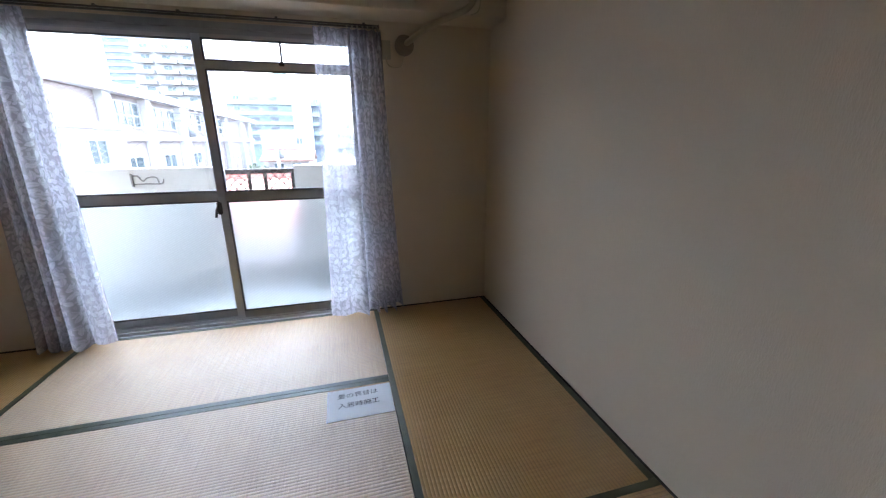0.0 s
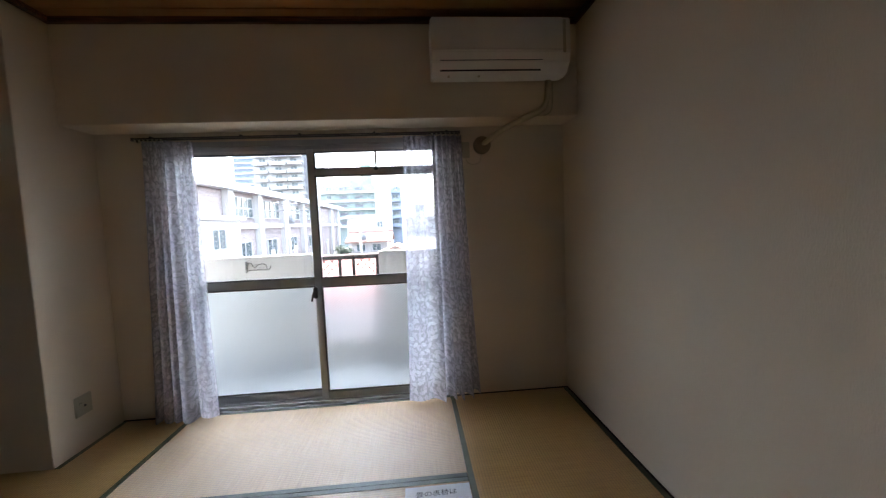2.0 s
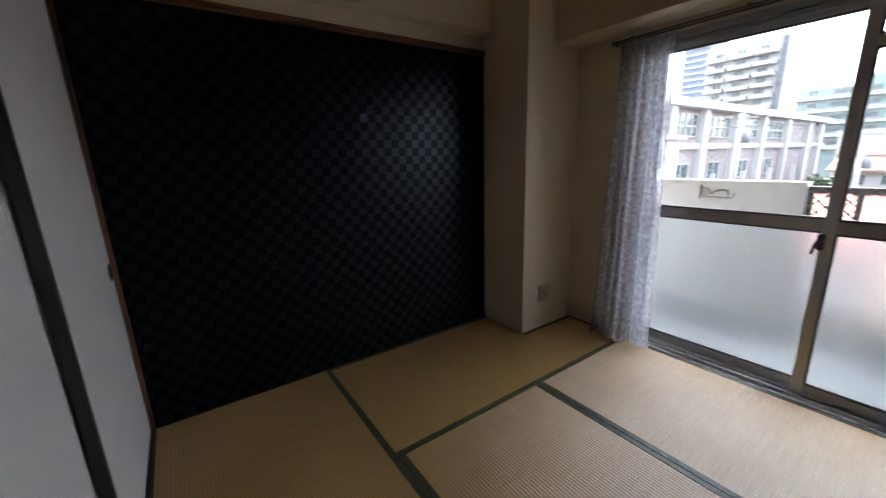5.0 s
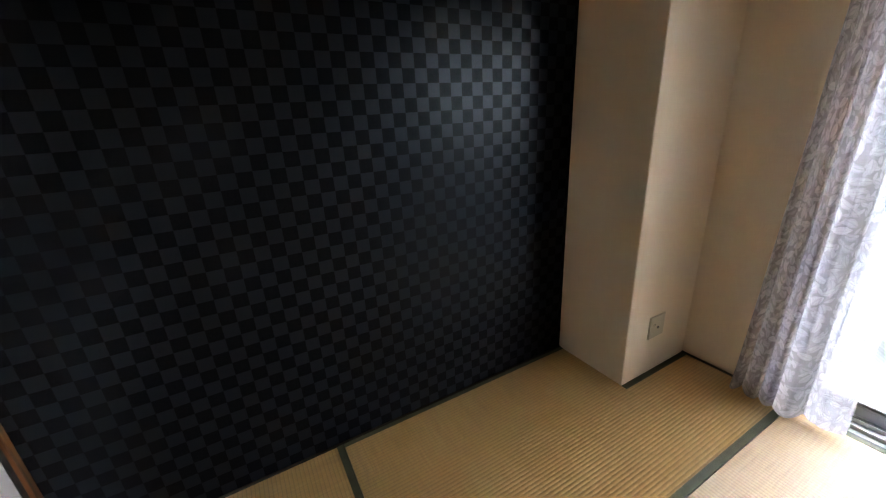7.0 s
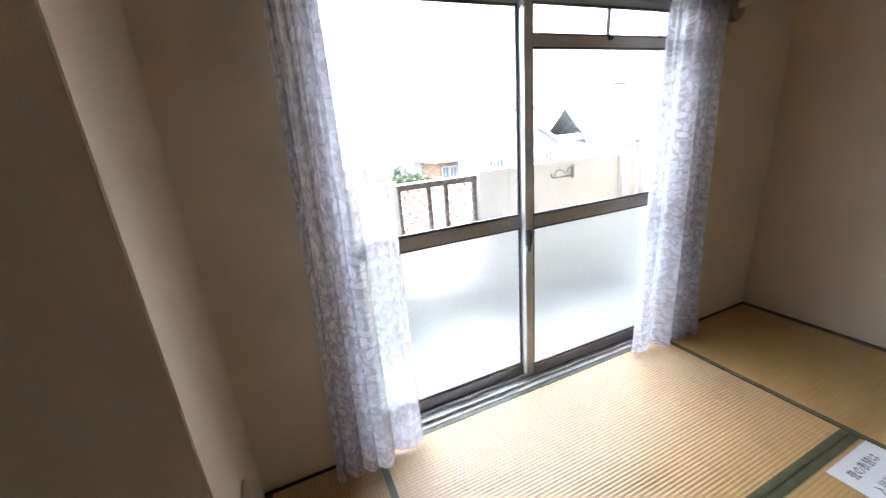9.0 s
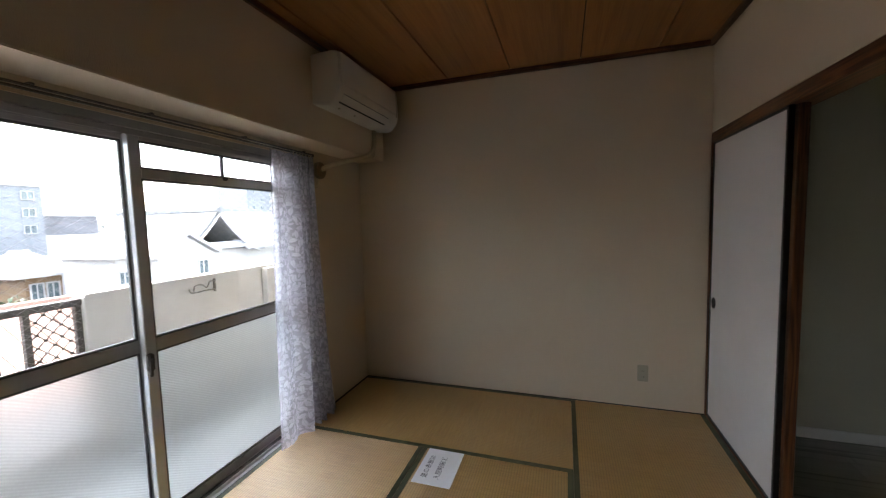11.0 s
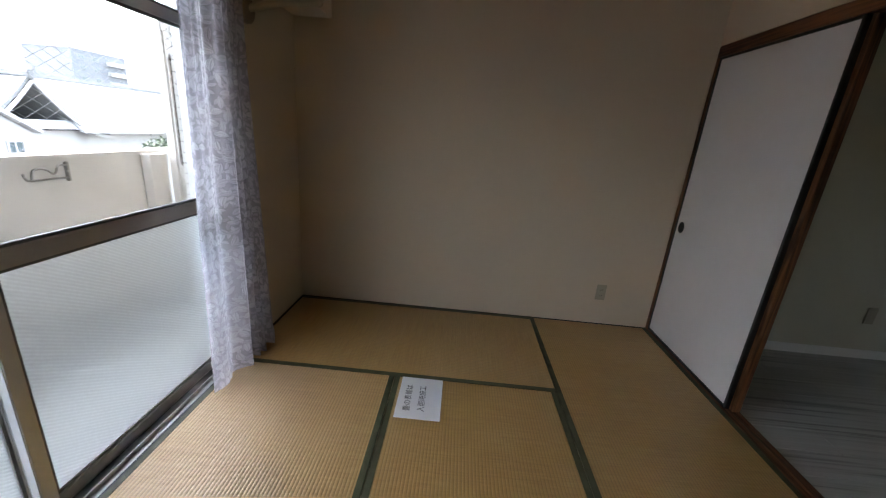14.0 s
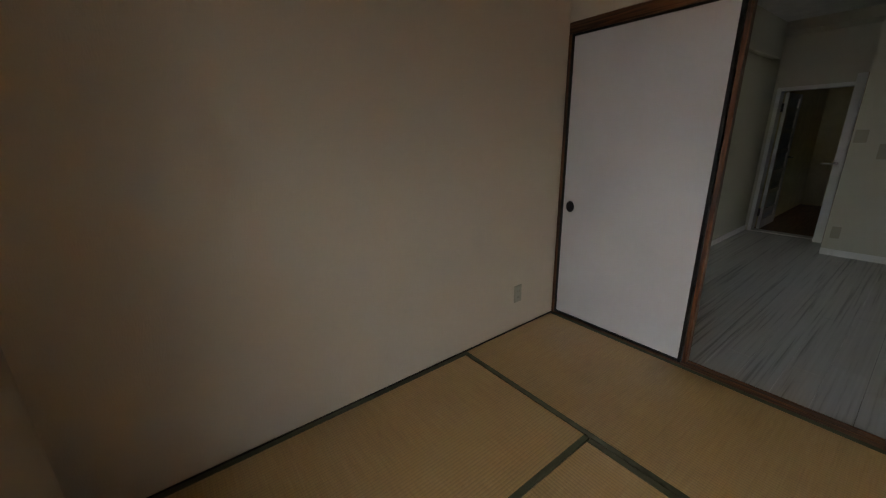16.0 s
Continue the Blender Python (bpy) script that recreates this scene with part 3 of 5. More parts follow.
def curtain(top, bottom, ends, seed, label, flip=False):
    """A sheer curtain, gathered in deep folds at the wall side and flat towards the glass: extents in x at the top and bottom, ends: height of the hem at each side."""
    rnd = random.Random(seed)
    c = thing("lace_curtain", label, "curtain", "lace curtains at the window", ((top[0] + top[1]) / 2, 2.57, 0))
    cols, rows = 220, 60
    ph = [rnd.uniform(0, 6.28) for _ in range(8)]
    folds = 5.0

    def place(u, v):
        # u: 0 at the wall side, 1 at the glass; v: 0 at the hem, 1 at the heading
        full = 1 - min(1.0, max(0.0, (u - 0.70) / 0.16)) ** 2 * 0.85
        spread = u ** 1.0 * 0.62 if u < 0.72 else 0.4464 + (u - 0.72) / 0.28 * 0.5536
        lo, hi = ((bottom[1], top[1]), (bottom[0], top[0])) if flip else ((bottom[0], top[0]), (bottom[1], top[1]))
        a = lo[0] + (lo[1] - lo[0]) * v ** 0.8
        b = hi[0] + (hi[1] - hi[0]) * v ** 0.8
        turn = 2 * math.pi * folds * (u + 0.05 * math.sin(5.0 * u + ph[0])) + ph[3] + 0.7 * math.sin(2.3 * v + ph[4])
        amp = (0.024 + 0.020 * (1 - v) + 0.010 * math.sin(7 * u + ph[2])) * full
        y = 2.570 + amp * math.sin(turn) + (0.0015 + 0.008 * v ** 4) * math.sin(2 * math.pi * 19 * u + ph[5] + 2 * v) - 0.02 * (1 - v) * (1 - u)
        x = a + (b - a) * spread + 0.020 * math.cos(turn + 0.6) * full * (1.15 - 0.5 * v) * (1 - math.exp(-9 * u))
        z = ends[0] + (ends[1] - ends[0]) * u + 0.006 * math.sin(14 * u + ph[6]) + 0.010 * math.sin(turn) * full
        return (x, y, z + (1.845 - z) * v)

    def cloth(v0, v1, n, push=0.0, u0=0.0):
        bm = bmesh.new()
        uv = bm.loops.layers.uv.new("UVMap")
        m = cols if u0 == 0 else 8
        us = [u0 + (1 - u0) * i / m for i in range(m + 1)]
        grid = [[bm.verts.new(Vector(place(q, v0 + (v1 - v0) * j / n)) + Vector((0, push, 0))) for q in us] for j in range(n + 1)]
        for j in range(n):
            for i in range(m):
                f = bm.faces.new((grid[j][i], grid[j][i + 1], grid[j + 1][i + 1], grid[j + 1][i]))
                f.smooth = True
                for lp, (a, b) in zip(f.loops, ((i, j), (i + 1, j), (i + 1, j + 1), (i, j + 1))):
                    lp[uv].uv = (1.15 * us[a], 1.8 * (v0 + (v1 - v0) * b / n))
        return bm

    part("cloth", cloth(0, 1, rows), M_LACE, c)
    part("hem", cloth(0.0, 0.045, 4, -0.0025), M_LACE, c)
    part("side_hem", cloth(0.0, 1.0, rows, -0.002, 0.975), M_LACE, c)
    part("heading", cloth(0.955, 1.0, 4, -0.0025), M_LACE, c)
    return c


curtain((0.745, 1.045), (0.680, 1.065), (0.030, 0.012), 4, "sheer white lace curtain gathered beside the pillar")
curtain((2.388, 2.778), (2.345, 2.850), (0.040, 0.012), 9, "sheer white lace curtain gathered below the air conditioner", True)


# ---- sliding doors ----
def fusuma(x0, x1, y, z0, z1, pull_x, label, frame_mat=None, frame_v=None, w=0.018, d=0.024):
    """A paper panel in a black lacquered frame; y is its room face."""
    f = thing("fusuma_door", label, "sliding door", "paper sliding doors", ((x0 + x1) / 2, y - 0.012, z0))
    fm, fv = frame_mat or M_BLACK, frame_v or M_BLACK
    part("stile", boxes((x0, x0 + w, y - d, y, z0, z1), bevel=0.002), fv, f)
    part("stile", boxes((x1 - w, x1, y - d, y, z0, z1), bevel=0.002), fv, f)
    part("rail", boxes((x0 + w, x1 - w, y - d + 0.001, y - 0.001, z0, z0 + w), bevel=0.002), fm, f)
    part("rail", boxes((x0 + w, x1 - w, y - d + 0.001, y - 0.001, z1 - w, z1), bevel=0.002), fm, f)
    part("panel", boxes((x0 + w, x1 - w, y - d + 0.003, y - 0.003, z0 + w, z1 - w)), M_PAPER, f)
    if pull_x:
        ring = disc((pull_x, y - 0.002, 0.81), (0, 1, 0), 0.030, 0.005, 32, 0.001)
        bmesh.ops.scale(ring, vec=(1, 1, 1.25), space=Matrix.Translation((-pull_x, 0, -0.81)), verts=ring.verts)
        p = part("finger_pull", ring, M_BLACK, f, "round black finger pull")
        inner = disc((pull_x, y + 0.0008, 0.81), (0, 1, 0), 0.023, 0.0012, 32)
        bmesh.ops.scale(inner, vec=(1, 1, 1.25), space=Matrix.Translation((-pull_x, 0, -0.81)), verts=inner.verts)
        part("pull_cup", inner, M_SLOT, p)
    return f


# doorway to the kitchen
setting("lintel_door", boxes((1.765, RW, -0.12, 0.003, 1.858, 1.922), bevel=0.003), M_TRIM, "dark brown grooved lintel of the sliding doors", "lintel")
setting("post_door", boxes((1.715, 1.765, -0.12, 0.003, -0.05, 1.922), bevel=0.003), M_TRIMV, "dark brown wooden door post", "post")
setting("post_east", boxes((RW - 0.018, RW, -0.12, 0.003, -0.05, 1.858), bevel=0.002), M_TRIMV, "dark brown wooden post against the wall", "post")
setting("threshold", boxes((1.765, RW - 0.018, -0.075, -0.001, -0.05, 0.003), (1.765, RW - 0.018, -0.037, -0.030, 0.003, 0.009), (1.765, RW - 0.018, -0.075, -0.067, 0.003, 0.009), bevel=0.001), M_TRIM, "brown grooved wooden threshold", "threshold")
fusuma(2.630, RW - 0.019, -0.004, 0.010, 1.862, 3.430, "white paper sliding door in a black frame")
fusuma(2.610, RW - 0.024, -0.031, 0.010, 1.860, None, "paper sliding door slid behind, brown wooden frame", M_TRIM, M_TRIMV, 0.03, 0.041)
# closet
setting("lintel_closet", boxes((0.0, 1.640, -0.12, 0.021, 1.858, 1.922), bevel=0.003), M_TRIM, "dark brown grooved lintel of the closet", "lintel")
setting("post_closet", boxes((1.640, 1.685, -0.12, 0.021, -0.05, 1.922), bevel=0.003), M_TRIMV, "dark brown wooden closet post", "post")
setting("post_west", boxes((0.005, 0.030, -0.12, 0.024, -0.05, 1.858), bevel=0.002), M_TRIMV, "brown wooden post beside the black wall", "post")
setting("sill_closet", boxes((0.03, 1.640, -0.12, 0.019, -0.05, 0.004), bevel=0.001), M_BLACK, "dark grooved closet sill", "threshold")
fusuma(0.031, 0.862, 0.014, 0.006, 1.860, 0.10, "white paper closet door in a black frame", None, None, 0.022, 0.030)
# 0.03 wide black frame: the lacquered stile and the shadow beside it in one
fusuma(0.78, 1.639, -0.020, 0.006, 1.860, None, "white paper closet door set behind the other", None, None, 0.03)
setting("closet_back", boxes((-0.15, 1.70, -0.92, -0.85, -0.2, 2.6), (1.69, 1.71, -0.85, -0.12, -0.2, 2.6)), M_LDKWALL, "plain closet walls", "wall")


# ---- air conditioner and its pipe ----
def air_conditioner():
    a = thing("air_conditioner", "white wall air conditioner with a closed flap", "air conditioner", "", (3.0, BEAM_Y, 2.08))
    x0, x1 = 2.578, 3.392
    prof = [(BEAM_Y, 2.128), (BEAM_Y, 2.424), (2.235, 2.430), (2.195, 2.414), (2.188, 2.226), (2.203, 2.173), (2.248, 2.124), (2.285, 2.114)]
    part("body", extrude_x(prof, x0, x1, 0.006), M_ACWHITE, a)
    part("front_panel", extrude_x([(2.187, 2.231), (2.187, 2.411), (2.182, 2.411), (2.180, 2.231)], x0 + 0.003, x1 - 0.055, 0.001), M_ACWHITE, a)
    part("flap", extrude_x([(2.202, 2.1785), (2.233, 2.1438), (2.229, 2.1403), (2.197, 2.1745)], x0 + 0.05, x1 - 0.17, 0.001), M_ACWHITE, a)
    part("air_slot", extrude_x([(2.234, 2.1425), (2.240, 2.1355), (2.235, 2.1320), (2.229, 2.1390)], x0 + 0.048, x1 - 0.168), M_SLOT, a)
    part("flap_gap", extrude_x([(2.1995, 2.1835), (2.2015, 2.1805), (2.1972, 2.1778), (2.1952, 2.1808)], x0 + 0.048, x1 - 0.168), M_ALUDARK, a)
    part("side_louvre", boxes((x1 - 0.048, x1 - 0.030, 2.185, 2.1905, 2.215, 2.40), bevel=0.002), M_PLASTIC, a, "grey status strip")
    part("screw_cap", disc((x0 + 0.1, 2.27, 2.116), (0, -0.3, -1), 0.008, 0.004, 12), M_PLASTIC, a)
    part("screw_cap", disc((x0 + 0.28, 2.27, 2.116), (0, -0.3, -1), 0.008, 0.004, 12), M_PLASTIC, a)
    return a


air_conditioner()


def smooth_path(points, n=8):
    out = []
    for i in range(len(points) - 1):
        p0, p1, p2, p3 = (Vector(points[max(0, min(len(points) - 1, i + k))]) for k in (-1, 0, 1, 2))
        for j in range(n):
            t = j / n
            out.append(0.5 * (2 * p1 + (p2 - p0) * t + (2 * p0 - 5 * p1 + 4 * p2 - p3) * t * t + (3 * p1 - p0 - 3 * p2 + p3) * t ** 3))
    return out + [Vector(points[-1])]


pipe = thing("refrigerant_pipe", "beige taped pipe running to a wall cap", "pipe", "", (3.2, 2.37, 2.08))
part("pipe_run", tube(smooth_path([(3.318, 2.372, 2.13), (3.314, 2.372, 2.04), (3.300, 2.372, 1.982), (3.262, 2.373, 1.938), (3.19, 2.378, 1.905), (3.11, 2.42, 1.876), (3.03, 2.51, 1.846), (2.936, 2.622, 1.788)]), 0.018, 14), M_PIPE, pipe)
part("wire", tube(smooth_path([(3.352, 2.388, 2.11), (3.350, 2.388, 1.99), (3.335, 2.388, 1.935), (3.29, 2.389, 1.912)]), 0.004, 6), M_PIPE, pipe)
part("wall_cap", disc((2.931, 2.622, 1.783), (0, -1, 0), 0.060, 0.036, 32, 0.006), M_PUTTY, pipe, "round putty-coloured wall cap")
sock = thing("power_outlet", "ivory outlet high on the wall behind the curtain", "outlet", "wall outlets", (2.81, RD, 1.75))
part("plate", boxes((2.785, 2.845, RD - 0.010, RD, 1.70, 1.81), bevel=0.003), M_PLASTIC, sock)
part("insert", boxes((2.800, 2.830, RD - 0.013, RD - 0.010, 1.72, 1.79), bevel=0.001), M_PLASTIC, sock)
part("plug_cord", tube(smooth_path([(2.815, 2.625, 1.715), (2.822, 2.618, 1.672), (2.86, 2.622, 1.655), (2.91, 2.625, 1.668), (2.925, 2.628, 1.735)]), 0.003, 6), M_PIPE, sock)


# ---- outlets ----
def outlet_east():
    y, z = 0.389, 0.257
    o = thing("power_outlet", "ivory double power outlet low on the wall", "outlet", "wall outlets", (RW, y, z))
    part("plate", boxes((RW - 0.008, RW, y - 0.035, y + 0.035, z - 0.06, z + 0.06), bevel=0.003), M_PLASTIC, o)
    part("insert", boxes((RW - 0.010, RW - 0.008, y - 0.021, y + 0.021, z - 0.045, z + 0.045), bevel=0.0008), M_PLASTIC, o)
    for dz in (-0.024, 0.020):
        for dy in (-0.006, 0.006):
            part("slot", boxes((RW - 0.0108, RW - 0.0100, y + dy - 0.0012, y + dy + 0.0012, z + dz - 0.005, z + dz + 0.005)), M_HOLE, o)


outlet_east()


def outlet_west():
    y, z = 2.345, 0.262
    o = thing("aerial_socket", "ivory square wall socket on the pillar", "outlet", "wall outlets", (PX, y, z))
    part("plate", boxes((PX, PX + 0.008, y - 0.058, y + 0.058, z - 0.06, z + 0.06), bevel=0.003), M_PLASTIC, o)
    part("insert", boxes((PX + 0.008, PX + 0.010, y - 0.045, y + 0.045, z - 0.045, z + 0.045), bevel=0.0008), M_PLASTIC, o)
    part("jack", disc((PX + 0.0105, y + 0.004, z - 0.006), (1, 0, 0), 0.007, 0.003, 16), M_HOLE, o)
    for dy in (-0.03, -0.02):
        part("slot", boxes((PX + 0.0100, PX + 0.0108, y + dy - 0.0012, y + dy + 0.0012, z + 0.01, z + 0.021)), M_HOLE, o)


outlet_west()


# ---- notice on the floor ----
def text_mesh(body, size, material, parent, m, name="writing"):
    cu = bpy.data.curves.new(name, "FONT")
    cu.body, cu.size, cu.align_x, cu.align_y = body, size, "CENTER", "CENTER"
    ob = new(name, cu)
    me = bpy.data.meshes.new_from_object(ob.evaluated_get(bpy.context.evaluated_depsgraph_get()))
    bpy.data.objects.remove(ob)
    me.materials.append(material)
    t = new(name, me)
    t.parent = parent
    t.matrix_parent_inverse = parent.matrix_world.inverted()
    t.matrix_world = m
    return t


notice = thing("paper_notice", "white printed notice sheet lying on the mats", "paper", "", (2.484, 1.605, 0.002))
part("sheet", boxes((2.331, 2.637, 1.496, 1.715, 0.0022, 0.0030)), M_SHEET, notice)
text_mesh("畳の表替は", 0.039, M_INK, notice, pose(2.476, 1.662, 0.0034, 0, 0, 1), "writing")
text_mesh("入居時施工", 0.039, M_INK, notice, pose(2.478, 1.592, 0.0034, 0, 0, 1), "writing")

# ---- kitchen room beyond the doorway ----
KX, KZ = 3.39, 2.36
setting("floor_kitchen_base", boxes((-2.2, 3.6, -4.05, -0.076, -0.2, -0.02)), M_GAP, "base under the plank floor", "floor")
setting("wall_kitchen_east", boxes((KX, 3.54, -4.0, -0.12, -0.02, KZ)), M_LDKWALL, "plain white kitchen wall", "wall")
setting("wall_kitchen_block", boxes((-2.2, 2.567, -3.35, -3.25, -0.02, KZ), (2.467, 2.567, -4.0, -3.35, -0.02, KZ)), M_LDKWALL, "plain white wall with switches", "wall")
setting("wall_kitchen_south", boxes((2.567, 2.60, -4.0, -3.88, -0.02, KZ), (3.34, KX, -4.0, -3.88, -0.02, KZ), (2.60, 3.34, -4.0, -3.88, 1.72, KZ)), M_LDKWALL, "white wall with a door opening", "wall")
setting("ceiling_kitchen", boxes((-2.3, 3.54, -4.05, -0.12, KZ, KZ + 0.1)), M_CEIL_LDK, "plain white ceiling", "ceiling")
setting("beam_kitchen", boxes((2.567, KX, -3.88, -3.55, 2.26, KZ - 0.001), (3.32, KX - 0.001, -3.55, -0.8, 2.0, KZ - 0.001), bevel=0.004), M_LDKWALL, "white boxed-in beam", "beam")
setting("baseboard_kitchen_east", boxes((KX - 0.010, KX, -3.88, -0.12, -0.01, 0.06), bevel=0.002), M_DOORWHITE, "white baseboard", "baseboard")
setting("baseboard_kitchen_block", boxes((-2.1, 2.567, -3.25, -3.24, -0.01, 0.06), bevel=0.002), M_DOORWHITE, "white baseboard", "baseboard")


def hall_door():
    f = thing("door_frame", "white painted door frame", "door frame", "", (2.97, -3.88, 0))
    part("jamb", boxes((2.585, 2.625, -4.01, -3.86, -0.01, 1.72), bevel=0.003), M_DOORWHITE, f)
    part("jamb", boxes((3.315, 3.355, -4.01, -3.86, -0.01, 1.72), bevel=0.003), M_DOORWHITE, f)
    part("head", boxes((2.625, 3.315, -4.01, -3.86, 1.68, 1.72), bevel=0.003), M_DOORWHITE, f)
    part("sill", boxes((2.625, 3.315, -4.0, -3.87, -0.018, 0.004), bevel=0.002), M_DOORWHITE, f)
    d = thing("folding_door", "narrow white door leaf folded open beside the frame", "door", "", (2.65, -3.79, 0))
    part("leaf", boxes((2.628, 2.705, -3.855, -3.735, -0.004, 1.79), bevel=0.004), M_DOORWHITE, d)
    # solid dark strip in place of the shadowed gap and jamb by the leaf
    part("edge_strip", boxes((2.606, 2.627, -3.85, -3.74, -0.004, 1.79), bevel=0.002), M_TRIMV, d, "dark brown strip standing for the shadow beside the leaf")
    h = part("lever_handle", tube([(2.700, -3.733, 0.885), (2.700, -3.69, 0.885), (2.71, -3.684, 0.885), (2.79, -3.684, 0.885)], 0.008, 10), M_CHROME, d, "chrome lever handle")
    part("rose", disc((2.690, -3.731, 0.885), (0, 1, 0), 0.022, 0.008, 20), M_CHROME, h)
    e = thing("glazed_door", "white door with a row of glass panes, open", "door", "", (3.29, -4.0, 0))
    part("stile", boxes((3.268, 3.303, -4.10, -4.02, 0.0, 1.67), bevel=0.003), M_DOORWHITE, e)
    part("stile", boxes((3.268, 3.303, -4.68, -4.58, 0.0, 1.67), bevel=0.003), M_DOORWHITE, e)
    zs = [0.0, 0.2, 0.45, 0.70, 0.95, 1.20, 1.45, 1.61]
    for a in zs:
        part("rail", boxes((3.269, 3.302, -4.58, -4.10, a, a + (0.06 if a else 0.12)), bevel=0.003), M_DOORWHITE, e)
    for a, b in zip([0.12] + zs[1:], zs[1:]):
        part("glass_pane", boxes((3.281, 3.289, -4.582, -4.098, a + (0.055 if a > 0.13 else 0.0), b + 0.004)), M_FROST, e)
    for z in (0.22, 1.50):
        part("hinge", boxes((3.296, 3.316, -4.022, -3.99, z - 0.05, z + 0.05), bevel=0.003), M_BRONZE, e)
    part("lever_handle", tube([(3.268, -4.62, 0.89), (3.21, -4.62, 0.89), (3.205, -4.60, 0.89), (3.205, -4.52, 0.89)], 0.008, 10), M_CHROME, e, "chrome lever handle")


hall_door()
setting("hall_walls", boxes((2.40, 2.50, -6.6, -4.0, -0.2, 2.4), (3.34, 3.44, -6.6, -4.0, -0.2, 2.4), (2.40, 3.44, -6.7, -6.6, -0.2, 2.4), (2.40, 3.44, -6.7, -4.0, 2.30, 2.4)), M_HALL, "yellowish hall walls in half dark", "wall")
setting("hall_floor", boxes((2.50, 3.34, -6.6, -4.0, -0.2, -0.012)), wood("hall_floor_wood", (0.16, 0.09, 0.04), (0.30, 0.18, 0.09), 1), "brown wooden hall floor", "floor")
for nm, x, z, w, hgt in (("light_switch", 2.505, 1.18, 0.09, 0.12), ("power_outlet", 2.49, 0.235, 0.07, 0.12), ("light_switch", 2.325, 1.04, 0.09, 0.14)):
    o = thing(nm, "ivory wall plate on the kitchen wall", "switch" if "switch" in nm else "outlet", "kitchen wall plates", (x, -3.25, z))
    part("plate", boxes((x - w / 2, x + w / 2, -3.25, -3.242, z - hgt / 2, z + hgt / 2), bevel=0.003), M_PLASTIC, o)
    part("insert", boxes((x - w / 4, x + w / 4, -3.242, -3.239, z - hgt / 3, z + hgt / 3), bevel=0.001), M_PLASTIC, o)
o = thing("power_outlet", "ivory power outlet low on the kitchen wall", "outlet", "kitchen wall plates", (KX, -1.40, 0.33))
part("plate", boxes((KX - 0.008, KX, -1.435, -1.365, 0.26, 0.38), bevel=0.003), M_PLASTIC, o)
part("insert", boxes((KX - 0.010, KX - 0.008, -1.42, -1.38, 0.275, 0.365), bevel=0.0008), M_PLASTIC, o)
# an opening added out of sight to the west, to bring daylight into the kitchen
setting("wall_kitchen_west", boxes((-2.3, -2.2, -4.05, -0.9, -0.2, 0.8), (-2.3, -2.2, -4.05, -0.9, 1.9, KZ + 0.1), (-2.3, -2.2, -4.05, -2.2, 0.8, 1.9), (-2.3, -2.2, -1.8, -0.9, 0.8, 1.9)), M_LDKWALL, "unseen white wall with an opening added to light the kitchen", "wall")
setting("wall_kitchen_north", boxes((-2.3, -0.15, -0.92, -0.85, -0.2, KZ + 0.1)), M_LDKWALL, "plain white wall", "wall")

# ---- balcony ----
BY = 3.77
M_BOARD = plain("grey_white_board", (0.46, 0.45, 0.43), 0.6)
M_TILE = plain("white_exterior_tile", (0.52, 0.51, 0.48), 0.35, 0, 0.05)
M_GROUT = plain("grey_grout", (0.22, 0.21, 0.20), 0.9)
setting("balcony_floor", boxes((-3.0, 6.0, 2.86, BY + 0.12, -0.25, -0.10)), M_CONCF, "grey balcony floor", "floor")
setting("balcony_slab_above", boxes((-3.0, 6.0, 2.86, BY + 0.15, 2.55, 2.72)), M_CONC, "slab of the balcony above", "slab")
setting("parapet_west", boxes((-3.0, 1.43, BY, BY + 0.12, -0.1, 0.977), (-3.0, 1.43, BY - 0.012, BY + 0.132, 0.977, 1.0), bevel=0.004), M_CONC, "pale painted concrete parapet", "parapet")
setting("parapet_east", boxes((2.07, 6.0, BY, BY + 0.12, -0.1, 0.977), (2.07, 6.0, BY - 0.012, BY + 0.132, 0.977, 1.0), bevel=0.004), M_CONC, "pale painted concrete parapet", "parapet")
setting("parapet_foot", boxes((1.43, 2.07, BY, BY + 0.12, -0.1, 0.085), bevel=0.004), M_CONC, "low concrete upstand under the railing", "parapet")
setting("parapet_pier", boxes((3.50, 3.66, BY - 0.07, BY - 0.001, -0.1, 0.977), bevel=0.004), M_CONC, "pale concrete pier", "parapet")


